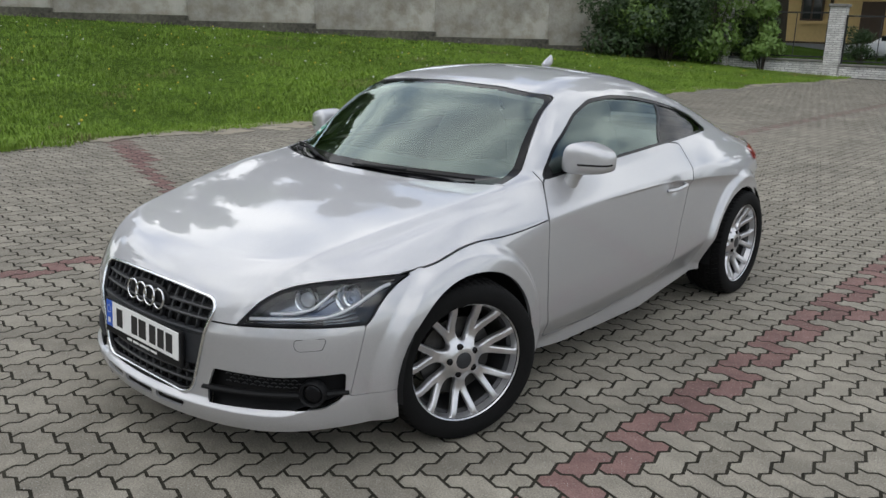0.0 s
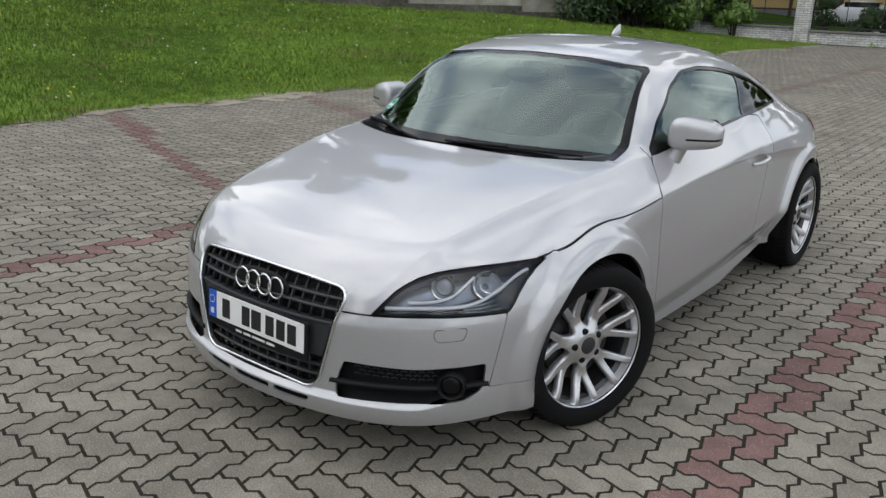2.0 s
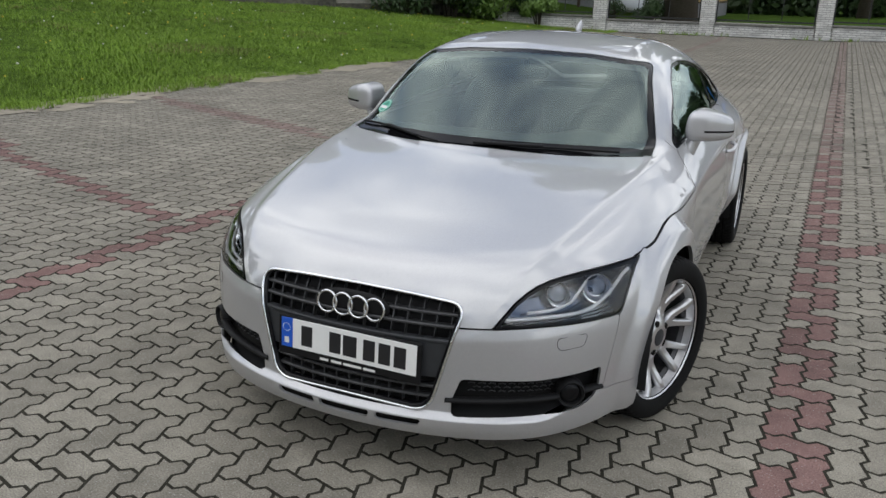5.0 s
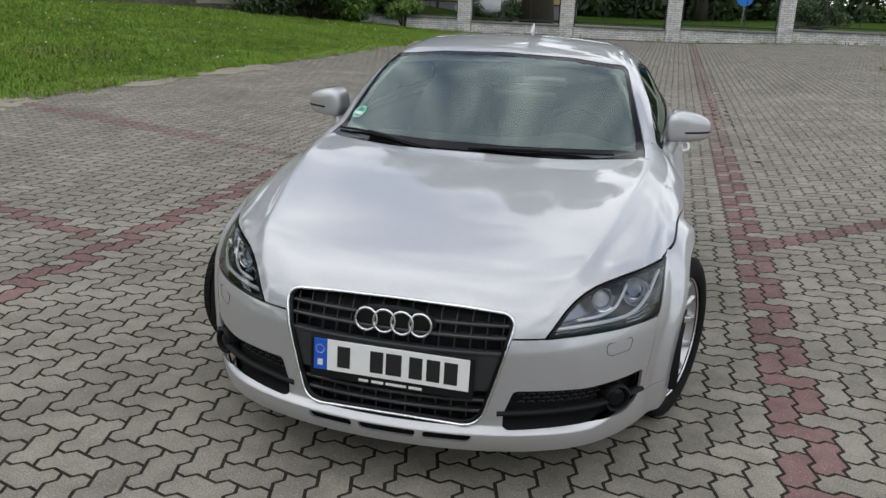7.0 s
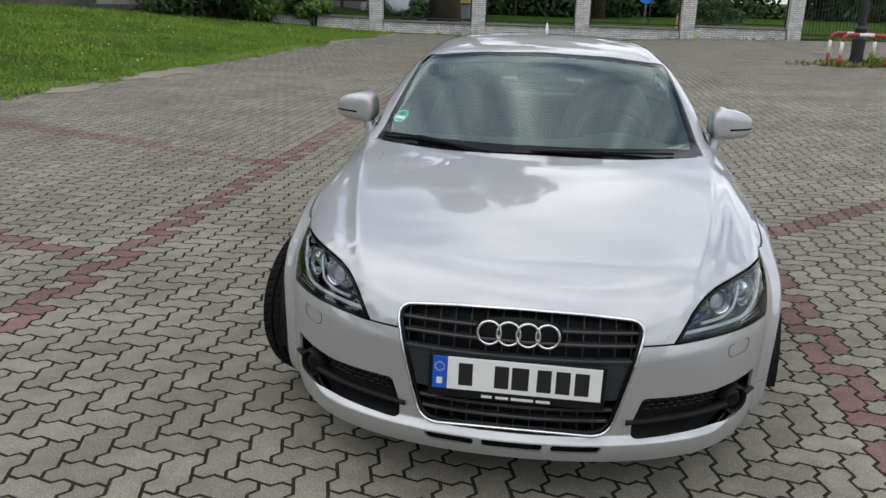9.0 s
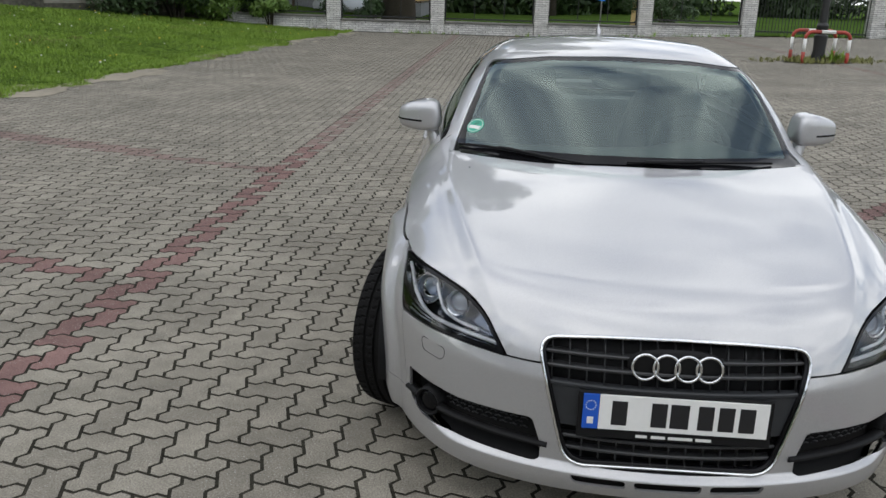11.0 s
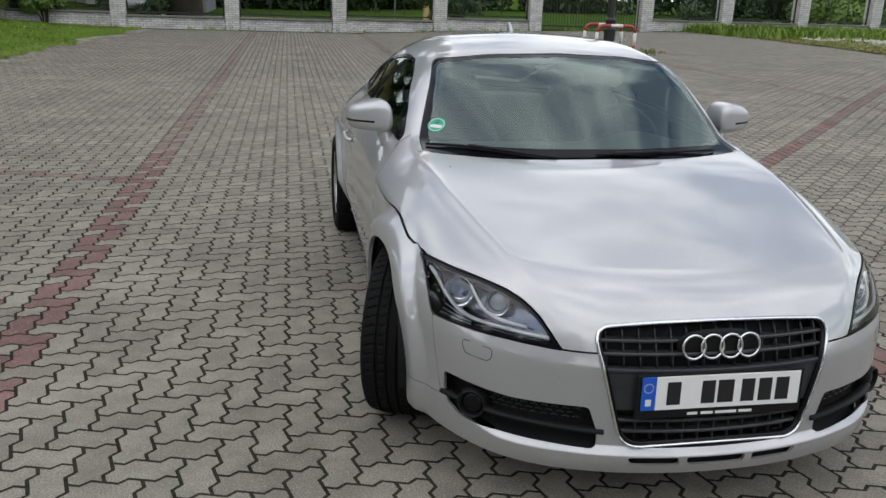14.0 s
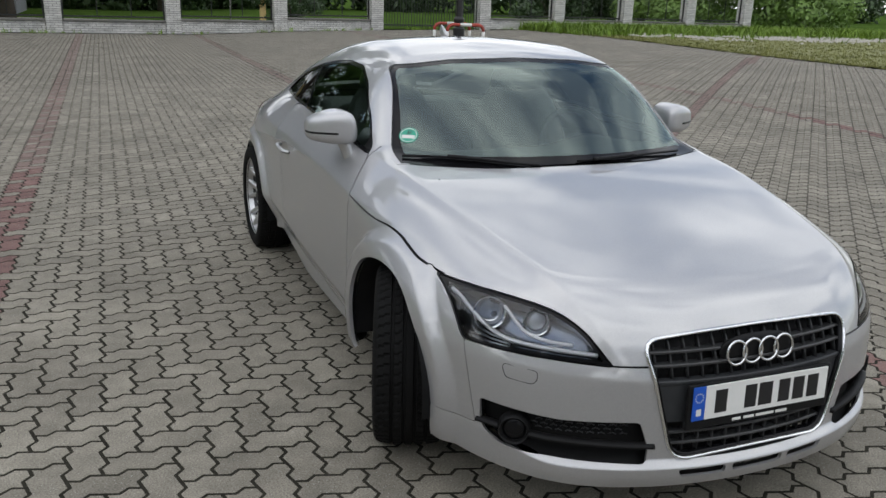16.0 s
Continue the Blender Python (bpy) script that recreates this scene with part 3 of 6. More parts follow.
# ---- fence, wall, lamp post, house, trees ----
def brick_paint():
    m, n, l, b = node_material("white_painted_brick")
    co, br, nz, bp = n.new("ShaderNodeTexCoord"), n.new("ShaderNodeTexBrick"), n.new("ShaderNodeTexNoise"), n.new("ShaderNodeBump")
    sepx, comb = n.new("ShaderNodeSeparateXYZ"), n.new("ShaderNodeCombineXYZ")
    plus = n.new("ShaderNodeMath")
    l.new(co.outputs["Object"], sepx.inputs[0])
    l.new(sepx.outputs["X"], plus.inputs[0])
    l.new(sepx.outputs["Y"], plus.inputs[1])
    l.new(plus.outputs[0], comb.inputs["X"])
    l.new(sepx.outputs["Z"], comb.inputs["Y"])
    br.inputs["Scale"].default_value = 1.0
    br.inputs["Brick Width"].default_value, br.inputs["Row Height"].default_value, br.inputs["Mortar Size"].default_value = 0.25, 0.075, 0.008
    br.inputs["Color1"].default_value, br.inputs["Color2"].default_value, br.inputs["Mortar"].default_value = (0.66, 0.65, 0.62, 1), (0.50, 0.49, 0.46, 1), (0.24, 0.235, 0.22, 1)
    l.new(comb.outputs[0], br.inputs["Vector"])
    nz.inputs["Scale"].default_value, nz.inputs["Detail"].default_value = 4, 6
    l.new(co.outputs["Object"], nz.inputs["Vector"])
    rng = n.new("ShaderNodeMapRange")
    rng.inputs["From Min"].default_value, rng.inputs["From Max"].default_value, rng.inputs["To Min"].default_value, rng.inputs["To Max"].default_value = 0.3, 0.7, 0.72, 1.1
    l.new(nz.outputs["Fac"], rng.inputs["Value"])
    sc = n.new("ShaderNodeVectorMath")
    sc.operation = "SCALE"
    l.new(br.outputs["Color"], sc.inputs[0])
    l.new(rng.outputs[0], sc.inputs["Scale"])
    l.new(sc.outputs[0], b.inputs["Base Color"])
    b.inputs["Roughness"].default_value = 0.85
    bp.inputs["Strength"].default_value, bp.inputs["Distance"].default_value = 0.6, 0.012
    bp.invert = True
    l.new(br.outputs["Fac"], bp.inputs["Height"])
    l.new(bp.outputs[0], b.inputs["Normal"])
    return m


def old_wall():
    m, n, l, b = node_material("weathered_concrete_wall")
    co = n.new("ShaderNodeTexCoord")
    a, c, d = (n.new("ShaderNodeTexNoise") for _ in range(3))
    for t, s in ((a, 0.45), (c, 2.2), (d, 14)):
        t.inputs["Scale"].default_value, t.inputs["Detail"].default_value, t.inputs["Roughness"].default_value = s, 9, 0.65
        l.new(co.outputs["Object"], t.inputs["Vector"])
    r1, r2 = n.new("ShaderNodeValToRGB"), n.new("ShaderNodeValToRGB")
    r1.color_ramp.elements[0].position, r1.color_ramp.elements[1].position = 0.36, 0.66
    r1.color_ramp.elements[0].color, r1.color_ramp.elements[1].color = (0.27, 0.255, 0.225, 1), (0.46, 0.44, 0.39, 1)
    r2.color_ramp.elements[0].position, r2.color_ramp.elements[1].position = 0.38, 0.60
    r2.color_ramp.elements[0].color, r2.color_ramp.elements[1].color = (0.70, 0.67, 0.61, 1), (1, 1, 1, 1)
    l.new(a.outputs["Fac"], r1.inputs[0])
    l.new(c.outputs["Fac"], r2.inputs[0])
    mx = n.new("ShaderNodeMix")
    mx.data_type, mx.blend_type = "RGBA", "MULTIPLY"
    mx.inputs["Factor"].default_value = 1
    l.new(r1.outputs[0], mx.inputs["A"])
    l.new(r2.outputs[0], mx.inputs["B"])
    l.new(mx.outputs["Result"], b.inputs["Base Color"])
    b.inputs["Roughness"].default_value = 0.92
    bp = n.new("ShaderNodeBump")
    bp.inputs["Distance"].default_value = 0.03
    l.new(d.outputs["Fac"], bp.inputs["Height"])
    l.new(bp.outputs[0], b.inputs["Normal"])
    return m


WHITE_BRICK = brick_paint()
OLD_WALL = old_wall()
COPING = plain("grey_coping", (0.16, 0.155, 0.14), 0.9, scale=20, vary=0.3, bump=0.004)
IRON = plain("black_iron", (0.012, 0.012, 0.012), 0.5, scale=60, vary=0.3)
GATE_IRON = plain("dark_green_iron", (0.02, 0.028, 0.018), 0.5, scale=60, vary=0.3)
RED_PAINT = plain("red_barrier_paint", (0.34, 0.045, 0.03), 0.5, scale=25, vary=0.25)
WHITE_PAINT = plain("white_barrier_paint", (0.72, 0.71, 0.68), 0.5, scale=25, vary=0.12)
STONE = plain("rubble_plinth", (0.085, 0.080, 0.062), 0.95, scale=9, vary=0.95, bump=0.03)
BARK = plain("tree_bark", (0.06, 0.048, 0.036), 0.95, scale=14, vary=0.4, bump=0.02)
LEAF = plain("leaves_green", (0.11, 0.185, 0.035), 0.55, scale=0.6, vary=0.35, per_object=0.6)
LEAF_DARK = plain("leaves_dark", (0.030, 0.058, 0.016), 0.55, scale=0.6, vary=0.35, per_object=0.6)
OCHRE = plain("ochre_plaster", (0.62, 0.44, 0.20), 0.9, scale=6, vary=0.1, bump=0.003)
PLINTH = plain("grey_house_plinth", (0.25, 0.25, 0.26), 0.9, scale=10, vary=0.15)
FRAME = plain("dark_brown_frame", (0.06, 0.035, 0.02), 0.5, scale=40, vary=0.2)
PANE = plain("dark_window_pane", (0.02, 0.025, 0.025), 0.05, scale=10, vary=0.3)
PATH_PALE = plain("pale_path", (0.42, 0.39, 0.33), 0.95, scale=8, vary=0.2)
BLUE_SIGN = plain("blue_sign", (0.01, 0.16, 0.55), 0.4, scale=30, vary=0.05)

FENCE = [(-2.8 + 3.8 * k, 28.8 + 0.237 * k) for k in range(-2, 4)] + [(13.3, 29.75), (16.9, 29.95), (20.5, 30.15), (24.1, 30.35), (27.6, 30.55)]


def pillar(x, y):
    z = float(ground_z(x, y)) + 0.02
    p = tagged(new("brick_pillar"), "white-painted brick fence pillar with a grey cap", "fence pillar", "pillars of the fence")
    p.matrix_basis = pose(x, y, z, 0, 0, 3.5)
    part("shaft", box(bmesh.new(), -0.25, 0.25, -0.25, 0.25, -0.3, 2.3 - z * 0.3, 0.006), WHITE_BRICK, p)
    part("cap", box(bmesh.new(), -0.30, 0.30, -0.30, 0.30, 2.3 - z * 0.3, 2.40 - z * 0.3, 0.02), COPING, p)


def fence_bay(a, b, n):
    (x0, y0), (x1, y1) = a, b
    length, ang = math.hypot(x1 - x0, y1 - y0), math.degrees(math.atan2(y1 - y0, x1 - x0))
    z = (float(ground_z(x0, y0)) + float(ground_z(x1, y1))) / 2
    w = length / 2 - 0.26
    base = tagged(new("low_wall"), "low white-painted brick plinth with a grey coping", "low wall", "plinths of the fence")
    base.matrix_basis = pose((x0 + x1) / 2, (y0 + y1) / 2, z, 0, 0, ang)
    part("brickwork", box(bmesh.new(), -w, w, -0.14, 0.14, -0.3, 0.38, 0.004), WHITE_BRICK, base)
    part("coping", box(bmesh.new(), -w, w, -0.20, 0.20, 0.384, 0.45, 0.012), COPING, base)
    f = tagged(new("iron_railing"), "black iron railing between white brick pillars", "railing", "railings of the fence")
    f.matrix_basis = pose((x0 + x1) / 2, (y0 + y1) / 2, z, 0, 0, ang)
    for s in (-1, 1):
        part("upright", box(bmesh.new(), s * (w - 0.03) - 0.025, s * (w - 0.03) + 0.025, -0.02, 0.02, 0.452, 2.05), IRON, f)
    for h in (0.52, 2.0):
        part("rail", box(bmesh.new(), -w + 0.057, w - 0.057, -0.018, 0.018, h, h + 0.05), IRON, f)
    for k in range(1, n + 1):
        x = -w + 2 * w * k / (n + 1)
        part("bar", box(bmesh.new(), x - 0.013, x + 0.013, -0.011, 0.011, 0.572, 1.998), IRON, f)


for x, y in FENCE:
    pillar(x, y)
for k, (a, b) in enumerate(zip(FENCE, FENCE[1:])):
    if k != 5:
        fence_bay(a, b, 2)
gate = tagged(new("iron_gate"), "dark green iron gate of many upright bars", "gate")
gx0, gx1, gz = FENCE[5][0] + 0.27, FENCE[6][0] - 0.27, 0.36
gate.matrix_basis = pose(0, 29.75, gz, 0, 0, 0)
for h in (0.04, 1.9):
    part("rail", box(bmesh.new(), gx0, gx1, -0.02, 0.02, h, h + 0.06), GATE_IRON, gate)
for x in np.arange(gx0 + 0.02, gx1, 0.118):
    part("bar", box(bmesh.new(), x - 0.011, x + 0.011, -0.011, 0.011, -0.02, 2.1), GATE_IRON, gate)

# old concrete wall behind the lawn
WALL_A, WALL_DIR = np.array([-31.0, 1.5]), np.array([0.60, 0.80])
for k in range(9):
    a = WALL_A + WALL_DIR * (4.1 * k - 1.6)
    z = float(ground_z(*(a + WALL_DIR * 2)))
    seg = tagged(new("wall_west"), "weathered grey concrete wall bay with stained patches", "wall", kind="structure")
    seg.matrix_basis = pose(a[0], a[1], z, 0, 0, math.degrees(math.atan2(WALL_DIR[1], WALL_DIR[0])))
    part("wall_panel", box(bmesh.new(), 0.02, 4.08, -0.10, 0.10, 0.264, 2.6, 0.01), OLD_WALL, seg)
    part("rubble_base", box(bmesh.new(), 0.0, 4.1, -0.125, 0.125, -0.4, 0.26, 0.015), STONE, seg)
    part("wall_post", box(bmesh.new(), -0.06, 0.018, -0.112, 0.112, 0.264, 2.65, 0.01), OLD_WALL, seg)

# lamp post inside two hoop barriers
post = tagged(new("lamp_post"), "black cast-iron lamp post in a patch of weeds", "lamp post")
PZ = float(ground_z(6.9, 17.4))
post.matrix_basis = pose(6.92, 17.42, PZ - 0.02, 0, -90, 0)
prof = [(-0.05, 0.001), (-0.05, 0.20), (0.07, 0.20), (0.10, 0.155), (0.30, 0.135), (0.56, 0.15), (0.61, 0.15), (0.65, 0.10), (0.70, 0.10), (0.75, 0.13), (0.84, 0.135), (0.90, 0.085), (1.6, 0.08), (4.2, 0.06), (4.2, 0.001)]


def lathe(name, profile, material, n=64, closed=True):
    """Turns a profile of (axial, radial) pairs round the x axis."""
    vs, fs, m = [], [], len(profile)
    for i in range(n):
        a = 2 * math.pi * i / n
        vs += [(x, r * math.cos(a), r * math.sin(a)) for x, r in profile]
    for i in range(n):
        k = (i + 1) % n
        for j in range(m if closed else m - 1):
            l = (j + 1) % m
            fs.append((i * m + j, k * m + j, k * m + l, i * m + l))
    me = mesh_of(name, vs, fs, material)
    me.set_sharp_from_angle(angle=radians(32))
    return me


part("column", lathe("column", prof, IRON, 24, False), None, post)
part("lantern", lathe("lantern", [(4.2, 0.001), (4.2, 0.12), (4.65, 0.2), (4.8, 0.16), (4.95, 0.03), (4.95, 0.001)], IRON, 12, False), None, post)


def rod(name, pts, r, material, sides=10):
    vs, fs = [], []
    pts = np.array(pts, float)
    n = len(pts)
    for i in range(n):
        t = pts[min(i + 1, n - 1)] - pts[max(i - 1, 0)]
        t /= np.linalg.norm(t) + 1e-9
        s = np.cross(t, (0.03, 1, 0.02))
        s /= np.linalg.norm(s) + 1e-9
        u = np.cross(s, t)
        rr = r[i] if hasattr(r, "__len__") else r
        vs += [pts[i] + rr * (s * math.cos(2 * math.pi * j / sides) + u * math.sin(2 * math.pi * j / sides)) for j in range(sides)]
    for i in range(n - 1):
        fs += [(i * sides + j, i * sides + (j + 1) % sides, (i + 1) * sides + (j + 1) % sides, (i + 1) * sides + j) for j in range(sides)]
    fs += [tuple(reversed(range(sides))), tuple(range((n - 1) * sides, n * sides))]
    return mesh_of(name, vs, fs, material)


for yy in (17.0, 17.85):
    hoop = tagged(new("hoop_barrier"), "red and white steel hoop guarding the lamp post", "barrier", "hoops round the lamp post")
    hoop.matrix_basis = pose(6.92, yy, float(ground_z(6.92, yy)), 0, 0, 2)
    for s in (-1, 1):
        part("leg_foot", rod("leg_foot", [(s * 0.5, 0, -0.05), (s * 0.5, 0, 0.24)], 0.04, RED_PAINT), None, hoop, "red lower leg")
        part("leg", rod("leg", [(s * 0.5, 0, 0.24), (s * 0.5, 0, 0.53)], 0.04, WHITE_PAINT), None, hoop, "white leg")
        part("bend", rod("bend", [(s * 0.5, 0, 0.53), (s * 0.49, 0, 0.60), (s * 0.44, 0, 0.66), (s * 0.36, 0, 0.69), (s * 0.16, 0, 0.69)], 0.04, RED_PAINT), None, hoop, "red bend")
    part("cross_bar", rod("cross_bar", [(-0.16, 0, 0.69), (0.16, 0, 0.69)], 0.04, WHITE_PAINT), None, hoop, "white middle")
weed_rng = random.Random(4)
blades("post_weeds", [(6.92 + weed_rng.gauss(0, 0.55), 17.42 + weed_rng.gauss(0, 0.3), weed_rng.uniform(0.5, 1.2)) for _ in range(260)], DRY, "dry weeds round the lamp post", "weeds", (0.04, 0.14), 0.012, 5)
blades("post_shrub", [(7.2 + weed_rng.gauss(0, 0.09), 17.3 + weed_rng.gauss(0, 0.08), weed_rng.uniform(0.7, 1.3)) for _ in range(12)], BLADE, "leafy weed beside the lamp post", "weeds", (0.10, 0.30), 0.020, 5)

# house behind the fence
house = tagged(new("house"), "ochre plastered house with a brown window", "house")
house.matrix_basis = pose(-16.2, 48, -0.1)
part("wall", box(bmesh.new(), 0, 11.0, 0, 8, 0.9, 6.0), OCHRE, house)
part("plinth", box(bmesh.new(), -0.04, 11.04, -0.05, 8, -0.3, 0.9), PLINTH, house)
part("plinth_band", box(bmesh.new(), -0.06, 11.06, -0.08, 8, 0.904, 1.0), FRAME, house)
part("roof", box(bmesh.new(), -0.5, 11.5, -0.5, 8.5, 6.0, 6.3), FRAME, house)
for wx in (2.3, 7.9):
    win = new("window")
    win.parent = house
    part("frame", box(bmesh.new(), wx - 0.62, wx + 0.62, -0.06, 0.05, 2.15, 4.1), FRAME, win)
    for s in (-1, 1):
        part("pane", box(bmesh.new(), wx + s * 0.28 - 0.22, wx + s * 0.28 + 0.22, -0.075, -0.062, 2.25, 4.0), PANE, win)
    part("sill", box(bmesh.new(), wx - 0.85, wx + 0.85, -0.2, 0.0, 1.98, 2.12), OCHRE, win)
part("porch_post", box(bmesh.new(), 3.7, 3.85, -1.6, -1.45, 0, 3.6), FRAME, house)
part("door", box(bmesh.new(), 4.9, 6.1, -0.05, 0.03, 0.3, 3.2), FRAME, house)
path = tagged(part("park_path", box(bmesh.new(), -12, 9, 38.5, 41.0, -0.2, 0.055), PATH_PALE), "pale gravel path across the park lawn", "path", kind="structure")
path.matrix_basis = pose(0, 0, 0, 0, 0, -4)
sign = tagged(new("road_sign"), "round blue road sign on a grey pole", "road sign")
sign.matrix_basis = pose(3.75, 34, 0)
part("pole", rod("pole", [(0, 0.03, 0), (0, 0.03, 2.0)], 0.03, COPING), None, sign)
disc = part("disc", lathe("disc", [(0, 0.001), (0, 0.32), (-0.01, 0.32)], BLUE_SIGN, 32, False), None, sign, "round blue disc")
disc.matrix_basis = pose(0, 0, 1.62, 0, 0, -90)
pole2 = tagged(part("yellow_post", box(bmesh.new(), 5.35, 5.6, 36, 36.25, -0.1, 2.2, 0.02), OCHRE), "short yellow post on the lawn", "post")


def parked_car(x, y, turn, material, label):
    """A plain saloon seen far off behind the fence."""
    c = tagged(new("parked_car"), label, "car", "")
    c.matrix_basis = pose(x, y, 0.03, 0, 0, turn)
    vs, fs = [], []
    prof = [(-2.15, 0.35), (-2.2, 0.6), (-2.05, 0.82), (-1.0, 0.95), (-0.35, 1.38), (0.7, 1.42), (1.45, 1.0), (2.05, 0.95), (2.15, 0.6), (2.1, 0.35)]
    for side in (-1, 1):
        vs += [(px, side * (0.86 - 0.22 * max(pz - 0.9, 0) / 0.5), pz) for px, pz in prof]
    n = len(prof)
    fs += [(i, i + 1, n + i + 1, n + i) for i in range(n - 1)] + [tuple(range(n)), tuple(reversed(range(n, 2 * n)))]
    part("body", mesh_of("body", vs, fs, material, smooth=False), None, c)
    for side in (-1, 1):
        part("side_window", box(bmesh.new(), -0.55, 1.05, side * 0.775 - 0.012, side * 0.775 + 0.012, 1.0, 1.32), PANE, c)
        for px in (-1.35, 1.3):
            w = part("wheel", lathe("wheel", [(-0.1, 0.001), (-0.1, 0.30), (-0.07, 0.32), (0.07, 0.32), (0.1, 0.30), (0.1, 0.001)], RUBBER, 24, False), None, c)
            w.matrix_basis = pose(px, side * 0.80, 0.29, 0, 0, 90)
            r = part("rim", lathe("rim", [(0.105, 0.001), (0.105, 0.19), (0.08, 0.2), (-0.08, 0.2), (-0.105, 0.19), (-0.105, 0.001)], ALLOY, 20, False), None, w)


parked_car(-8.8, 45.5, 8, ALLOY, "silver saloon car parked behind the fence")


def leaf_cloud(rng, centre, radius, count, size, squash=0.8):
    """Many small leaves round a centre: points and faces."""
    r = np.random.default_rng(rng.randrange(1 << 30))
    d, u = r.normal(size=(count, 3)), r.normal(size=(count, 3))
    d /= np.linalg.norm(d, axis=1, keepdims=True) + 1e-9
    u /= np.linalg.norm(u, axis=1, keepdims=True) + 1e-9
    p = np.array(centre) + d * radius * (0.45 + 0.55 * r.random((count, 1)) ** 0.5) * np.array([1, 1, squash])
    v = np.cross(u, d)
    v /= np.linalg.norm(v, axis=1, keepdims=True) + 1e-9
    s = size * r.uniform(0.6, 1.5, (count, 1))
    vs = np.stack([p - u * s, p + v * s * 0.45, p + u * s, p - v * s * 0.45], 1).reshape(-1, 3)
    return vs, np.arange(4 * count).reshape(-1, 4)


def leaf_mesh(name, clouds_of_leaves, material):
    """Joins several clouds of leaves into one mesh."""
    vs = np.concatenate([v for v, _ in clouds_of_leaves])
    return mesh_of(name, vs, np.arange(len(vs)).reshape(-1, 4), material, smooth=False)


def tree(x, y, height, spread, seed, material, label, trunk=0.28, clear=0.35, leaves=2600, size=0.26):
    rng = random.Random(seed)
    z = float(ground_z(x, min(y, 29)))
    t = tagged(new("tree"), label, "tree", "trees round the yard")
    t.matrix_basis = pose(x, y, z - 0.05)
    top = height * 0.78
    line = [(rng.uniform(-0.1, 0.1) * i * 0.5, rng.uniform(-0.1, 0.1) * i * 0.5, top * i / 6) for i in range(7)]
    part("trunk", rod("trunk", line, [trunk * (1.35 if i == 0 else 1 - 0.12 * i) for i in range(7)], BARK, 10), None, t)
    clumps = []
    for k in range(16):
        a = k * 2.4 + rng.uniform(-0.4, 0.4)
        h = height * (clear + (0.92 - clear) * (k + 0.5) / 16)
        reach = spread * (0.35 + 0.75 * math.sin(math.pi * min((h / height - clear) / (1.02 - clear) + 0.12, 1)))
        tip = np.array((reach * math.cos(a), reach * math.sin(a), h + reach * 0.25))
        base = np.array(line[min(int(h / top * 6 * 0.8), 6)])
        part("limb", rod("limb", [base, base * 0.4 + tip * 0.6 + np.array((0, 0, -0.2)), tip], [trunk * 0.35, trunk * 0.2, trunk * 0.06], BARK, 6), None, t)
        for w in (0.55, 0.8, 1.0):
            c = base * (1 - w) + tip * w + np.array([rng.gauss(0, 0.3) for _ in range(3)])
            clumps.append(leaf_cloud(rng, c, spread * 0.30 * rng.uniform(0.7, 1.2), leaves // 48, size))
    part("crown", leaf_mesh("crown", clumps, material), None, t, "uneven leafy crown")
    return t


for k, (x, y, h, s) in enumerate(((-13.5, 42, 22, 5.2), (-5.5, 39.6, 31, 7.2), (-16, 37, 17, 5.2), (-23, 31, 18, 5.4), (-30, 25, 21.5, 5.6), (-36, 15, 20.5, 5.6), (-41, 4, 16, 5.2), (3.0, 58, 20, 5.0), (-39, -9, 16, 5))):
    tree(x, y, h, s, 20 + k, LEAF if k % 2 else LEAF_DARK, "tall broad-leaved tree behind the yard", 0.66 if k == 1 else 0.34, 0.22, 46000 if k == 1 else 30000, 0.19)


def shrub(x, y, w, h, seed, material, label, leaves=1400, size=0.12):
    rng = random.Random(seed)
    z = float(ground_z(x, min(y, 29)))
    b = tagged(new("shrub"), label, "shrub", "shrubs along the fence")
    b.matrix_basis = pose(x, y, z)
    clumps = []
    for k in range(14):
        a = rng.uniform(0, 6.28)
        r = w * 0.5 * rng.random() ** 0.6
        c = (r * math.cos(a), r * math.sin(a) * 0.7, h * rng.uniform(0.15, 0.85))
        part("stem", rod("stem", [(c[0] * 0.15, c[1] * 0.15, -0.1), (c[0] * 0.5, c[1] * 0.5, c[2] * 0.6), c], [0.03, 0.02, 0.008], BARK, 5), None, b)
        clumps.append(leaf_cloud(rng, c, min(w, h) * 0.30, leaves // 5, size * 0.62))
    part("foliage", leaf_mesh("foliage", clumps, material), None, b)


shrub(-17.2, 25.6, 3.8, 4.2, 21, LEAF, "light green maple shrub before the old wall", 2000, 0.15)
shrub(-14.6, 27.6, 3.2, 3.6, 1, LEAF_DARK, "leafy shrub in darkened green against the old wall", 2400, 0.13)
# low dark leaves stand for the deep shade beneath the light maple
shrub(-12.75, 24.6, 2.9, 3.0, 31, LEAF_DARK, "leafy shrub in darkened green against the old wall", 3200, 0.12)
shrub(-12.3, 25.2, 2.6, 4.6, 32, LEAF, "light green maple shrub before the old wall", 2200, 0.15)
shrub(-11.6, 26.1, 2.6, 3.0, 33, LEAF_DARK, "leafy shrub in darkened green against the old wall", 3000, 0.12)
shrub(-12.8, 27.0, 3.0, 3.9, 2, LEAF, "light green maple shrub beside the fence", 2600, 0.15)
shrub(-10.6, 27.7, 3.0, 4.2, 3, LEAF, "light green maple shrub beside the fence", 2600, 0.15)
shrub(-10.0, 29.2, 1.8, 2.6, 4, LEAF_DARK, "dark leafy shrub behind the fence", 1800, 0.12)
shrub(-8.9, 28.3, 1.2, 2.9, 5, LEAF, "green shrub growing through the fence", 1500, 0.13)
shrub(-6.7, 39.0, 1.5, 1.2, 6, LEAF_DARK, "dark bush at the foot of a tree", 900, 0.10)
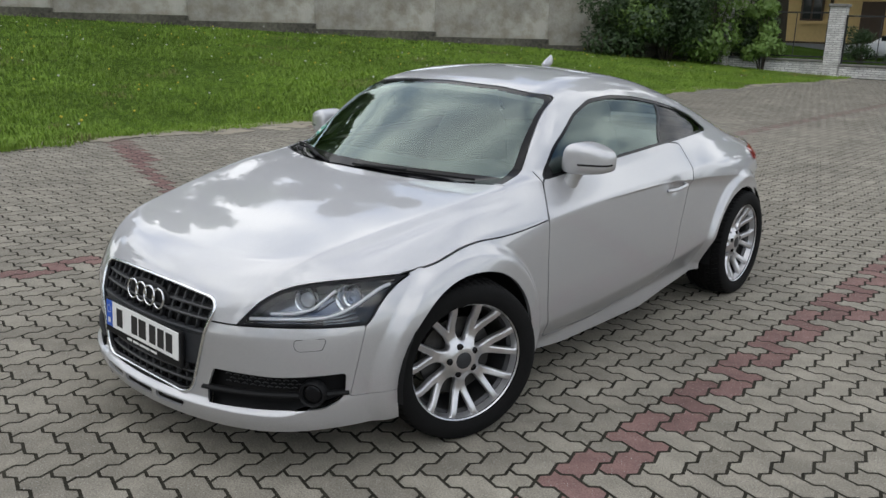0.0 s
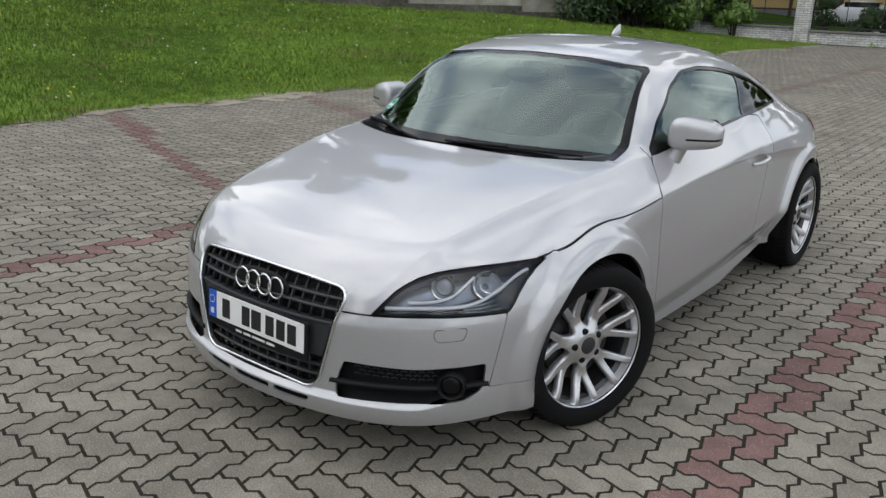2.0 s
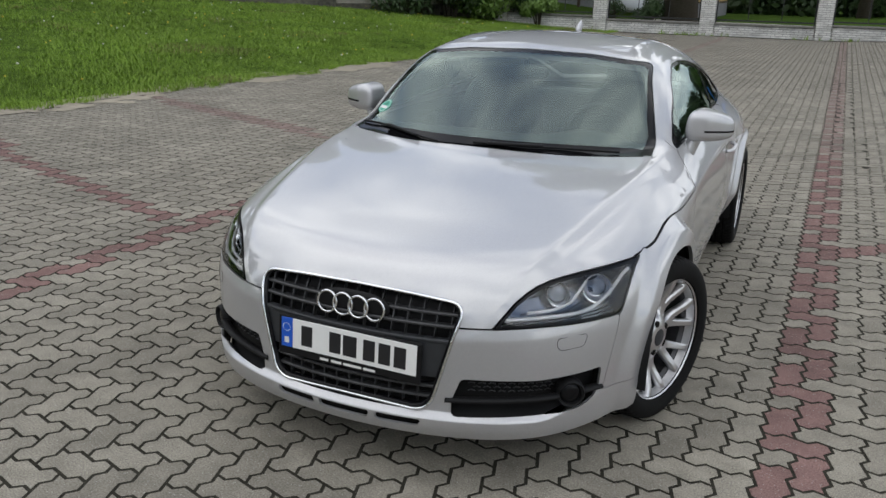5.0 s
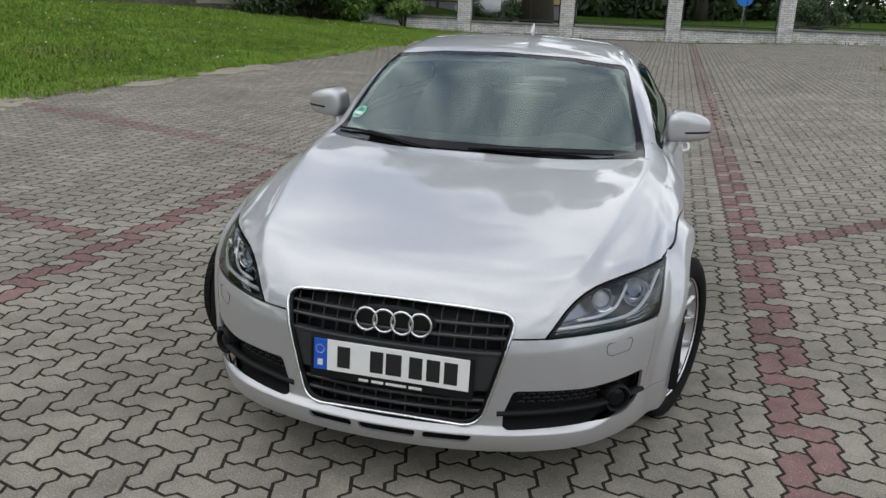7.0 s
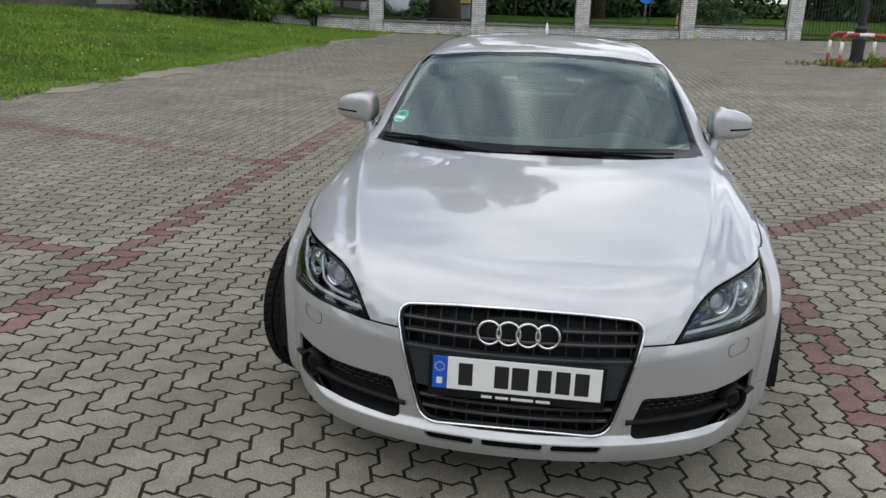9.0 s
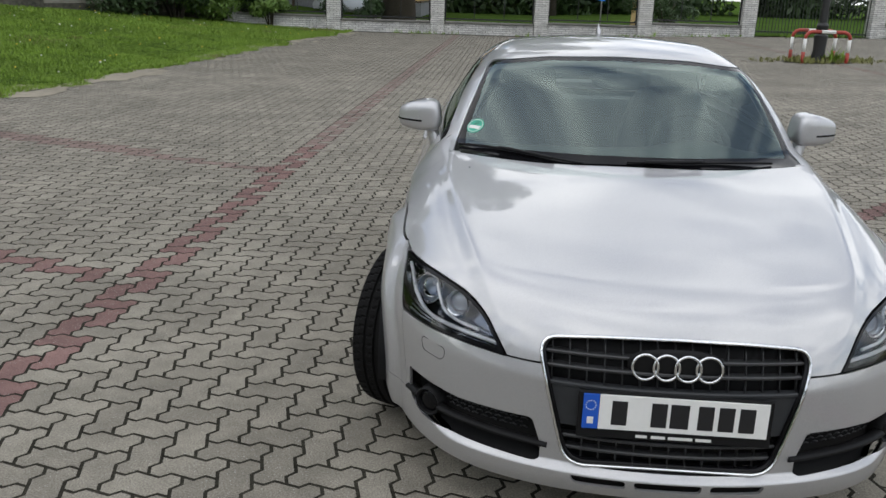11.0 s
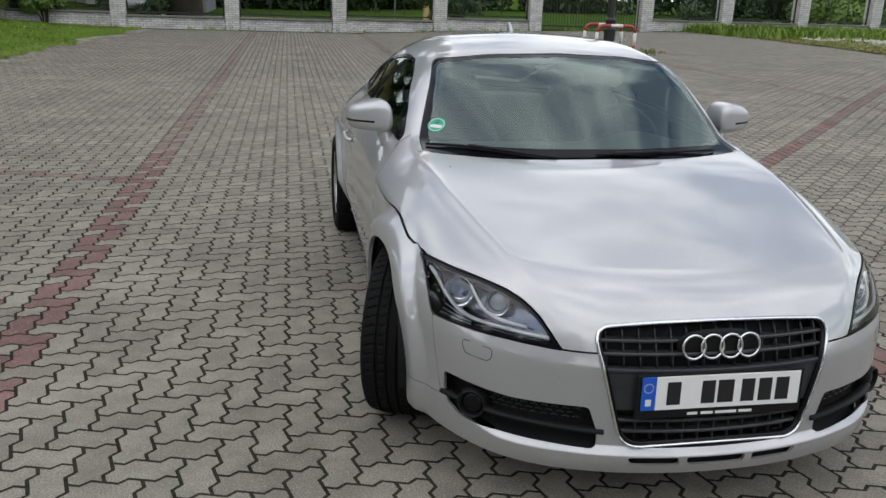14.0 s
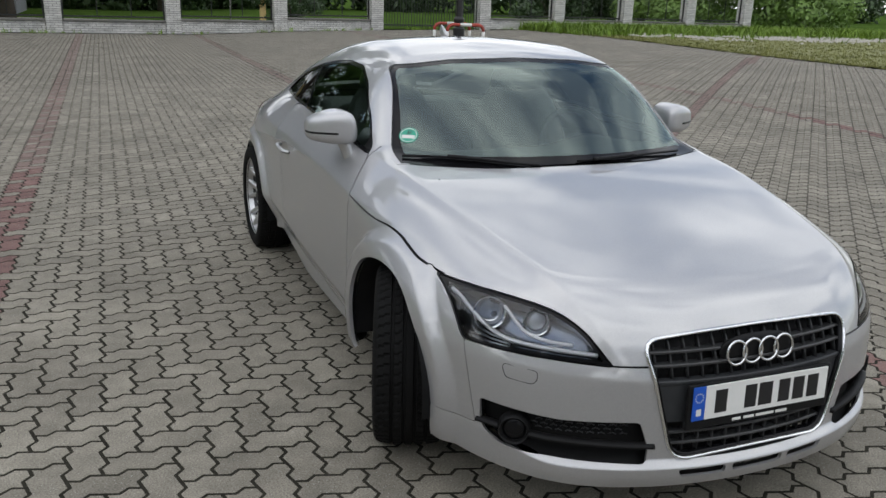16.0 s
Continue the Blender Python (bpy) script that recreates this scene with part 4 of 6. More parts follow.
shrub(-8.7, 39.6, 1.2, 2.2, 7, LEAF_DARK, "small dark conifer bush near the parked car", 900, 0.08)
shrub(6.8, 36, 3.2, 1.6, 8, LEAF_DARK, "dark bush on the park lawn", 1500, 0.10)
shrub(21.5, 38, 6, 3.0, 9, LEAF_DARK, "dark hedge behind the fence", 2600, 0.16)
shrub(26.0, 39, 6, 3.0, 10, LEAF_DARK, "dark hedge behind the fence", 2600, 0.16)
shrub(27.5, 35, 7, 3.4, 11, LEAF, "tall green bushes at the end of the fence", 3000, 0.18)
shrub(33, 33, 8, 4, 12, LEAF, "tall green bushes at the end of the fence", 3000, 0.2)
for x0, x1 in ((-40, -18), (-18, 2), (0, 22), (20, 44), (42, 75)):
    rng = random.Random(int(x0) + 99)
    clumps = []
    for k in range(54):
        c = (rng.uniform(x0, x1), 64 + rng.uniform(-3, 5), rng.uniform(0.5, 6.5))
        clumps.append(leaf_cloud(rng, c, 2.6, 480, 0.27))
    tagged(part("far_woods", leaf_mesh("far_woods", clumps, LEAF_DARK), None), "dark green woods behind the park", "woods", kind="stuff")
# unseen woods added behind the viewpoint, darkening light and reflections on the nose
rng = random.Random(51)
for x0, x1 in ((-44, -14), (-16, 18)):
    clumps = []
    for k in range(44):
        c = (rng.uniform(x0, x1), -21 + rng.uniform(-3, 3), rng.uniform(0.5, 9.5))
        clumps.append(leaf_cloud(rng, c, 2.4, 230, 0.30))
    tagged(part("near_woods", leaf_mesh("near_woods", clumps, LEAF_DARK), None), "unseen woods added to darken the car's front", "woods", kind="stuff")
# gravel on the verge
rng = random.Random(77)
vs, fs = [], []
for _ in range(5000):
    x, y = 24 + rng.gauss(0, 5), 25.5 + rng.gauss(0, 1.7)
    if x < verge_edge(y) + 2.0 or noise.noise((x * 0.4, y * 0.5, 0)) < -0.15:
        continue
    z, s = float(ground_z(x, y)) + 0.03, rng.uniform(0.03, 0.08)
    k = len(vs)
    vs += [(x - s, y - s * 0.7, z), (x + s, y - s * 0.6, z), (x + s * 0.8, y + s * 0.8, z), (x - s * 0.7, y + s * 0.9, z), (x, y, z + s * 0.9)]
    fs += [(k, k + 1, k + 4), (k + 1, k + 2, k + 4), (k + 2, k + 3, k + 4), (k + 3, k, k + 4)]
tagged(part("gravel_stones", mesh_of("gravel_stones", vs, fs, GRAVEL, smooth=False), None), "pale gravel scattered on the verge", "gravel", kind="stuff")


# ---- cutting panels out of the skin ----
grid = skin_grid()
NU, NV = grid.shape[:2]
SKIN_V = grid.reshape(-1, 3)
quads = np.array([(i * NV + j, (i + 1) * NV + j, (i + 1) * NV + j + 1, i * NV + j + 1) for i in range(NU - 1) for j in range(NV - 1)])
SKIN_T = np.r_[quads[:, [0, 1, 2]], quads[:, [0, 2, 3]]]


def clip(V, T, f):
    """The part of a triangle mesh where f > 0, cut cleanly along f = 0."""
    s = f > 0
    cnt = s[T].sum(1)
    keep = [tuple(t) for t in T[cnt == 3]]
    extra, cut = [], {}

    def mid(a, b):
        key = (a, b) if a < b else (b, a)
        if key not in cut:
            a, b = key
            w = f[a] / (f[a] - f[b])
            cut[key] = len(V) + len(extra)
            extra.append(V[a] + (V[b] - V[a]) * w)
        return cut[key]
    for t in T[(cnt == 1) | (cnt == 2)]:
        t = list(t)
        n = int(s[t].sum())
        while not (s[t[0]] if n == 1 else not s[t[0]]):
            t = t[1:] + t[:1]
        a, b, c = t
        p, q = mid(a, b), mid(a, c)
        if n == 1:
            keep.append((a, p, q))
        else:
            keep += [(p, b, c), (p, c, q)]
    V = np.r_[V, np.array(extra).reshape(-1, 3)]
    T = np.array(keep, int).reshape(-1, 3)
    used = np.unique(T)
    back = np.full(len(V), -1)
    back[used] = np.arange(len(used))
    return V[used], back[T]


def inside(poly, a, b):
    """Signed distance to a polygon in two coordinates, positive inside."""
    poly = np.array(poly, float)
    d = np.full(len(a), 1e9)
    odd = np.zeros(len(a), bool)
    for (x0, y0), (x1, y1) in zip(poly, np.roll(poly, -1, 0)):
        ex, ey = x1 - x0, y1 - y0
        w = np.clip(((a - x0) * ex + (b - y0) * ey) / (ex * ex + ey * ey + 1e-12), 0, 1)
        d = np.minimum(d, np.hypot(a - x0 - w * ex, b - y0 - w * ey))
        with np.errstate(divide="ignore", invalid="ignore"):
            odd ^= ((y0 > b) != (y1 > b)) & (a < (x1 - x0) * (b - y0) / (y1 - y0 + 1e-15) + x0)
    return np.where(odd, d, -d)


def rounded(poly, r=0.02, n=4):
    """The polygon with its corners rounded off."""
    poly = [np.array(p, float) for p in poly]
    out = []
    for i, p in enumerate(poly):
        a, b = poly[i - 1] - p, poly[(i + 1) % len(poly)] - p
        la, lb = np.linalg.norm(a), np.linalg.norm(b)
        k = min(r, la * 0.45, lb * 0.45)
        s, e = p + a / la * k, p + b / lb * k
        for w in np.linspace(0, 1, n + 1):
            out.append((1 - w) ** 2 * s + 2 * w * (1 - w) * p + w * w * e)
    return np.array(out)


def corner(p):
    return (p[:, 0] + p[:, 1]) * 0.70711


# outlines, in metres: front view (x, z), corner view (t, z), side view (y, z)
GRILLE = rounded([(-0.375, 0.605), (-0.2, 0.6185), (0, 0.622), (0.2, 0.6185), (0.375, 0.605), (0.345, 0.48), (0.285, 0.257), (-0.285, 0.257), (-0.345, 0.48)], 0.055, 6)
HEADLIGHT = [(-0.232, 0.538), (-0.192, 0.579), (-0.154, 0.614), (-0.116, 0.638), (-0.079, 0.655), (-0.031, 0.669), (0.016, 0.677), (0.073, 0.683), (0.131, 0.687), (0.229, 0.690), (0.352, 0.690), (0.308, 0.668), (0.273, 0.641), (0.244, 0.606), (0.223, 0.572), (0.207, 0.551), (0.12, 0.549), (0.025, 0.547), (-0.07, 0.546), (-0.168, 0.542)]
DUCT = rounded([(-0.319, 0.374), (-0.1, 0.372), (0.137, 0.386), (0.133, 0.312), (0.115, 0.288), (0.066, 0.262), (-0.034, 0.255), (-0.345, 0.247), (-0.345, 0.297)], 0.012)
SLOT_MID = rounded([(-0.088, 0.206), (0.088, 0.206), (0.094, 0.232), (-0.094, 0.232)], 0.009)
SLOT_SIDE = rounded([(0.116, 0.206), (0.256, 0.206), (0.270, 0.231), (0.116, 0.232)], 0.009)
WINDSCREEN = rounded([(-0.692, 0.880), (-0.35, 0.896), (0, 0.902), (0.35, 0.896), (0.692, 0.880), (0.650, 1.0), (0.614, 1.09), (0.556, 1.225), (0.3, 1.252), (0, 1.261), (-0.3, 1.252), (-0.556, 1.225), (-0.614, 1.09), (-0.650, 1.0)], 0.035)
DLO = rounded([(0.545, 0.902), (0.80, 0.926), (1.152, 0.945), (1.55, 0.964), (2.20, 0.985), (2.08, 1.065), (1.90, 1.122), (1.70, 1.166), (1.50, 1.197), (1.30, 1.212), (1.10, 1.203), (0.92, 1.150), (0.695, 1.03)], 0.04)
DOOR = rounded([(0.452, 0.60), (0.452, 0.785), (0.535, 0.892), (0.60, 0.93), (1.0, 0.965), (1.58, 0.99), (1.605, 0.972), (1.752, 0.955), (1.745, 0.86), (1.69, 0.70), (1.645, 0.55), (1.622, 0.40), (1.595, 0.325), (1.50, 0.285), (1.32, 0.252), (0.91, 0.222), (0.512, 0.236), (0.47, 0.40)], 0.03)
bonnet_side = spline([-0.36, -0.31, -0.204, -0.12, -0.06, 0.036, 0.158, 0.3, 0.46], [0.691, 0.694, 0.708, 0.729, 0.742, 0.751, 0.750, 0.756, 0.772])
lamp_edge = spline([0.45, 0.551, 0.606, 0.641, 0.668, 0.69, 0.8], [0.195, 0.207, 0.244, 0.273, 0.308, 0.352, 0.6])
lamp_base = spline([-0.5, -0.228, -0.075, 0.074, 0.206, 0.5], [0.536, 0.539, 0.546, 0.548, 0.551, 0.551])
ARCH_Y, ARCH_R = -0.045, 0.354


def cowl(x):
    return 0.172 + 0.375 * x ** 2


def arch(p, yc):
    return np.hypot(p[:, 1] - yc - ARCH_Y, p[:, 2] - HUB) - ARCH_R - 0.03 * np.maximum(yc + ARCH_Y - p[:, 1], 0)


def shell(V, T, name, material, parent, both=False, mirror=False, depth=0.014, sink=0.0, label=""):
    """Turns a cut piece of skin into a panel with a folded-in rim."""
    if mirror:
        V = V * np.array([-1, 1, 1])
        T = T[:, ::-1]
    if both:
        V, T = np.r_[V, V * np.array([-1, 1, 1])], np.r_[T, T[:, ::-1] + len(V)]
    N = skin_normal(V)
    V = V - N * sink
    # the rim
    edges = {}
    for t in T:
        for a, b in ((t[0], t[1]), (t[1], t[2]), (t[2], t[0])):
            if (b, a) in edges:
                del edges[(b, a)]
            else:
                edges[(a, b)] = 1
    rv, rn, rf = [], [], []
    if depth:
        for a, b in edges:
            if both and abs(V[a][0]) < 1e-4 and abs(V[b][0]) < 1e-4:
                continue
            k = len(V) + len(rv)
            out = np.cross(V[b] - V[a], N[a])
            out = out / (np.linalg.norm(out) + 1e-9)
            rv += [V[a], V[b], V[b] - N[b] * depth, V[a] - N[a] * depth]
            rn += [out, out, out, out]
            rf.append((k + 1, k, k + 3, k + 2))
    allv = np.r_[V, np.array(rv).reshape(-1, 3)]
    alln = np.r_[N, np.array(rn).reshape(-1, 3)]
    me = mesh_of(name, allv, [tuple(t) for t in T] + rf, material, alln)
    return part(name, me, None, parent, label)


def cut(*fields, mesh=None):
    V, T = mesh or (SKIN_V, SKIN_T)
    for f in fields:
        if len(T):
            V, T = clip(V, T, f(V))
    return V, T


def either(*fs):
    return lambda p: np.max([f(p) for f in fs], 0)


G = 0.0027
in_grille = lambda p: np.where(p[:, 1] < -0.6, inside(GRILLE, p[:, 0], p[:, 2]), -1)
in_lamp = lambda p: np.where(p[:, 1] < -0.15, inside(HEADLIGHT, corner(p), p[:, 2]), -1)
in_duct = lambda p: np.where(p[:, 1] < -0.4, inside(DUCT, corner(p), p[:, 2]), -1)
in_slots = lambda p: np.where(p[:, 1] < -0.6, np.maximum(inside(SLOT_MID, p[:, 0], p[:, 2]), inside(SLOT_SIDE, p[:, 0], p[:, 2])), -1)
in_screen = lambda p: np.where(p[:, 1] < 1.15, np.minimum(inside(WINDSCREEN, p[:, 0], p[:, 2]), p[:, 1] - cowl(p[:, 0]) - 0.010), -1)
in_dlo = lambda p: np.where(p[:, 0] > 0.4, inside(DLO, p[:, 1], p[:, 2]), -1)
in_door = lambda p: np.where(p[:, 0] > 0.4, inside(DOOR, p[:, 1], p[:, 2]), -1)
no_arch = lambda p: np.minimum(arch(p, 0), arch(p, WHEELBASE - 0.03))
bottom = lambda p: p[:, 2] - np.interp(p[:, 1], [-0.9, -0.82, -0.72, -0.55, -0.41, 0.30, 0.50, 0.70, 1.40, 1.69, 2.02, 2.85, 3.3], [0.176, 0.174, 0.178, 0.186, 0.192, 0.205, 0.178, 0.158, 0.153, 0.190, 0.228, 0.21, 0.24])
rear_glass = lambda p: np.minimum(np.minimum(p[:, 1] - 2.02, 2.80 - p[:, 1]), np.minimum(0.50 - 0.12 * (p[:, 1] - 2) - p[:, 0], p[:, 2] - 0.9)) * 1.0


def is_bonnet(p):
    x, y, z, t = p[:, 0], p[:, 1], p[:, 2], corner(p)
    low = np.where(y < -0.33, z - lamp_base(t), z - bonnet_side(y))
    fwd = np.where(y < -0.25, (lamp_edge(z) - t) * 0.8, 1.0)
    back = np.where(x > 0.70, (0.945 + 0.1 * (y - 0.45) - z) * 1.4, cowl(x) - y)
    return np.minimum(np.minimum(low, fwd), np.minimum(back, np.interp(z, [0.6, 0.785, 0.90], [0.452, 0.452, 0.54]) - y))


def is_bumper(p):
    x, y, z, t = p[:, 0], p[:, 1], p[:, 2], corner(p)
    upper = np.minimum(lamp_base(t) - z - G, 0.165 + 0.22 * (z - 0.38) - t)
    lower = np.minimum(0.301 + 0.15 * np.maximum(x - 0.79, 0) - z, -0.2 - y) - 0.002
    return np.maximum(upper, lower)


def gap(f, g=G):
    return lambda p: f(p) - g


def without(f, g=G):
    return lambda p: -f(p) - g


car = tagged(new("car"), "silver metallic two-door coupe parked on block paving", "car")
bonnet = shell(*cut(gap(is_bonnet), without(in_screen, 0.002), without(in_lamp, 0.003), without(in_grille, 0.004)), "bonnet", PAINT, car, both=True)
bumper = shell(*cut(is_bumper, without(in_lamp, 0.003), without(in_grille, 0.004), without(in_duct, 0), without(in_slots, 0), no_arch, bottom), "front_bumper", PAINT, car, both=True, depth=0.010)
fender_cut = cut(without(is_bonnet), without(is_bumper, 0.0022), without(in_lamp, 0.003), lambda p: 0.450 - p[:, 1], without(in_dlo), lambda p: 0.80 - p[:, 2], no_arch, bottom)
for m in (False, True):
    shell(*fender_cut, "front_fender", PAINT, car, mirror=m, depth=0.014)
door_cut = cut(gap(in_door), without(in_dlo, 0.0), bottom)
rest_cut = cut(without(is_bonnet), without(in_door), without(in_screen, 0.001), without(in_dlo, 0.0), either(lambda p: p[:, 1] - 0.450, lambda p: p[:, 2] - 0.80), lambda p: np.maximum(p[:, 1] - cowl(p[:, 0]) - 0.12, p[:, 0] - 0.655), no_arch, bottom, without(rear_glass))
shell(*rest_cut, "body_shell", PAINT, car, both=True, depth=0.016)
doors = [shell(*door_cut, "door", PAINT, car, mirror=m, depth=0.02) for m in (False, True)]

# glass, each pane with its black border
screen_edge = lambda p: 0.012 + 0.012 * (1 - sstep(p[:, 2], 1.0, 1.2)) + 0.012 * (1 - sstep(p[:, 2], 0.915, 0.965))
screen_cut = cut(gap(in_screen, 0.0015))
screen = shell(*cut(lambda p: in_screen(p) - screen_edge(p), mesh=screen_cut), "windscreen", SCREEN, car, both=True, depth=0, sink=0.003, label="tinted windscreen")
shell(*cut(lambda p: screen_edge(p) - in_screen(p), mesh=screen_cut), "windscreen_border", GLOSS_BLACK, screen, both=True, depth=0.004, sink=0.003, label="black ceramic border")
divider = lambda p: p[:, 1] - (1.70 - (p[:, 2] - 0.98) * -0.0 - 0.13 * sstep(1.15 - p[:, 2], 0, 0.17))
for m, door in zip((False, True), doors):
    pane = cut(lambda p: in_dlo(p) - 0.013)
    shell(*cut(lambda p: 0.632 - p[:, 1], mesh=pane), "mirror_triangle", BLACK, door, mirror=m, depth=0.006, sink=0.002, label="black plastic corner at the mirror")
    shell(*cut(lambda p: np.minimum(-divider(p) - 0.012, p[:, 1] - 0.632), mesh=pane), "door_window", TINTED, door, mirror=m, depth=0, sink=0.008, label="tinted side window")
    shell(*cut(lambda p: divider(p) - 0.012, mesh=pane), "quarter_window", DARK_GLASS, car, mirror=m, depth=0, sink=0.008, label="tinted rear quarter window, darkened for a reflected tree")
    shell(*cut(in_dlo, lambda p: 0.013 - in_dlo(p)), "window_seal", GLOSS_BLACK, door, mirror=m, depth=0.012, sink=0.003, label="black rubber window seal")
    shell(*cut(lambda p: in_dlo(p) - 0.013, lambda p: 0.012 - np.abs(divider(p))), "window_divider", GLOSS_BLACK, door, mirror=m, depth=0.01, sink=0.005)
back_pane = shell(*cut(rear_glass), "rear_window", REAR_GLASS, car, both=True, depth=0, sink=0.004)

# dark inner structure that closes the joints
inner = cut(no_arch, bottom, without(in_screen, -0.04), without(in_dlo, -0.02), without(in_grille, 0.0), without(in_lamp, 0.0), without(in_duct, 0.0), without(in_slots, 0.0), lambda p: np.where((p[:, 1] > 0.4), 0.915 - p[:, 2], 1.0), lambda p: p[:, 1] - (-2))
shell(*inner, "inner_structure", BLACK, car, both=True, depth=0, sink=0.022)


# ---- wheels ----
TYRE_R, RIM_R = 0.316, 0.232


def tyre_mesh():
    """A tyre with four ring grooves, slanted cuts in the shoulders and short sipes between."""
    n, half = 300, 0.102
    tread = [(x, TYRE_R - 0.010 * (abs(x) / half) ** 2.5 - (0.008 if any(abs(x - g) < 0.0052 for g in (-0.056, -0.019, 0.019, 0.056)) else 0)) for x in np.linspace(-half, half, 59)]
    wall = [(0.110, TYRE_R - 0.016), (0.117, TYRE_R - 0.03), (0.1205, TYRE_R - 0.050), (0.119, TYRE_R - 0.068), (0.112, TYRE_R - 0.083), (0.105, RIM_R + 0.001), (0.099, RIM_R - 0.006)]
    prof = np.array([(-x, r) for x, r in reversed(wall)] + tread + wall)
    m = len(prof)
    x, r = np.repeat(prof[None, :, 0], n, 0), np.repeat(prof[None, :, 1], n, 0)
    turn = np.arange(n)[:, None] + np.abs(x) * 60
    shoulder = (r > TYRE_R - 0.014) & (np.abs(x) > 0.064) & (np.abs(x) < 0.108) & (turn % 5 < 1)
    sipe = (np.abs(x) > 0.026) & (np.abs(x) < 0.050) & ((turn * 1.0 + 2) % 5 < 1)
    r = r - 0.006 * shoulder - 0.005 * sipe
    a = 2 * math.pi * np.arange(n)[:, None] / n
    V = np.stack([x, r * np.cos(a), r * np.sin(a)], -1).reshape(-1, 3)
    i, j = np.meshgrid(np.arange(n), np.arange(m), indexing="ij")
    k, l = (i + 1) % n, (j + 1) % m
    F = np.stack([i * m + j, k * m + j, k * m + l, i * m + l], -1).reshape(-1, 4)
    me = mesh_of("tyre", V, F, RUBBER)
    me.set_sharp_from_angle(angle=radians(32))
    return me


def face_x(r):
    return 0.078 - 0.022 * sstep(r, 0.040, 0.10) + 0.038 * sstep(r, 0.11, 0.228)


def spoke_mesh():
    """One forked spoke with rounded crotches, outer face towards +x; local z is outwards."""
    step = math.pi / 7

    def rod_field(y, z, a, b, h0, h1):
        ey, ez = b[0] - a[0], b[1] - a[1]
        w = np.clip(((y - a[0]) * ey + (z - a[1]) * ez) / (ey * ey + ez * ez), 0, 1)
        return h0 + (h1 - h0) * w - np.hypot(y - a[0] - w * ey, z - a[1] - w * ez)

    def field(V):
        y, z = V[:, 1], V[:, 2]
        r = np.hypot(y, z)
        f = rod_field(y, z, (0, 0.05), (0, 0.106), 0.025, 0.0195)
        for s in (-1, 1):
            end = (s * 0.236 * math.sin(step / 2), 0.236 * math.cos(step / 2))
            f = smax(f, rod_field(y, z, (s * 0.0065, 0.106), end, 0.0135, 0.0105), 0.006)
        f = smax(f, 0.074 - r, 0.016)
        return smax(f, r - 0.2275, 0.014)
    n, m = 72, 44
    V, T = [], []
    for i in range(n):
        r = 0.045 + (0.2305 - 0.045) * i / (n - 1)
        for j in range(m):
            t = step * (2 * j / (m - 1) - 1)
            V.append((0, r * math.sin(t), r * math.cos(t)))
    for i in range(n - 1):
        for j in range(m - 1):
            k = i * m + j
            T += [(k, k + 1, k + m + 1), (k, k + m + 1, k + m)]
    V = np.array(V)
    V, T = clip(V, np.array(T), field(V))

    def lift(V):
        r = np.hypot(V[:, 1], V[:, 2])
        edge = np.clip(1 - field(V) / 0.0042, 0, 1)
        return face_x(r) - 0.0035 * edge ** 2
    V[:, 0] = lift(V)
    e = 5e-4
    dy, dz = np.array([0, e, 0]), np.array([0, 0, e])
    N = np.stack([np.ones(len(V)), -(lift(V + dy) - lift(V - dy)) / (2 * e), -(lift(V + dz) - lift(V - dz)) / (2 * e)], 1)
    N /= np.linalg.norm(N, axis=1, keepdims=True)
    edges = {}
    for t in T:
        for p, q in ((t[0], t[1]), (t[1], t[2]), (t[2], t[0])):
            if (q, p) in edges:
                del edges[(q, p)]
            else:
                edges[(p, q)] = 1
    rv, rn, rf = [], [], []
    for p, q in edges:
        a, b = V[p], V[q]
        if abs(abs(math.atan2(a[1], a[2])) - step) < 1e-4 and abs(abs(math.atan2(b[1], b[2])) - step) < 1e-4:
            continue
        k = len(V) + len(rv)
        out = np.cross(b - a, (1, 0, 0))
        out = out / (np.linalg.norm(out) + 1e-9)
        deep = np.array([0.026, 0, 0])
        rv += [a, b, b - deep, a - deep]
        rn += [out + N[p], out + N[q], out, out]
        rf.append((k + 1, k, k + 3, k + 2))
    return mesh_of("spoke", np.r_[V, np.array(rv)], [tuple(t) for t in T] + rf, ALLOY, np.r_[N, np.array(rn)])


BARREL = plain("wheel_barrel", (0.07, 0.07, 0.073), 0.4, metal=0.7, scale=60, vary=0.2)
TYRE_ME = tyre_mesh()
RIM_ME = lathe("rim", [(0.100, RIM_R + 0.004), (0.104, RIM_R - 0.001), (0.100, RIM_R - 0.005), (0.085, RIM_R - 0.008), (0.066, RIM_R - 0.014), (0.064, RIM_R - 0.008), (0.088, RIM_R - 0.004)], ALLOY, 96)
BARREL_ME = lathe("barrel", [(0.064, RIM_R - 0.014), (0.05, RIM_R - 0.024), (-0.08, RIM_R - 0.030), (-0.098, RIM_R - 0.006), (-0.09, RIM_R - 0.001), (-0.07, RIM_R - 0.019), (0.05, RIM_R - 0.012)], BARREL, 72)
SPOKE_ME = spoke_mesh()
HUB_ME = lathe("hub", [(0.020, 0.001), (0.070, 0.001), (0.070, 0.030), (0.0785, 0.033), (0.0775, 0.045), (0.060, 0.047), (0.02, 0.047)], ALLOY, 48)
CAP_ME = lathe("centre_cap", [(0.068, 0.001), (0.0825, 0.001), (0.082, 0.024), (0.079, 0.0325), (0.068, 0.034)], GREY_PLASTIC, 32)
BOLT_ME = lathe("wheel_bolt", [(0.060, 0.001), (0.0790, 0.001), (0.0780, 0.007), (0.0755, 0.0135), (0.058, 0.0135)], GLOSS_BLACK, 12)
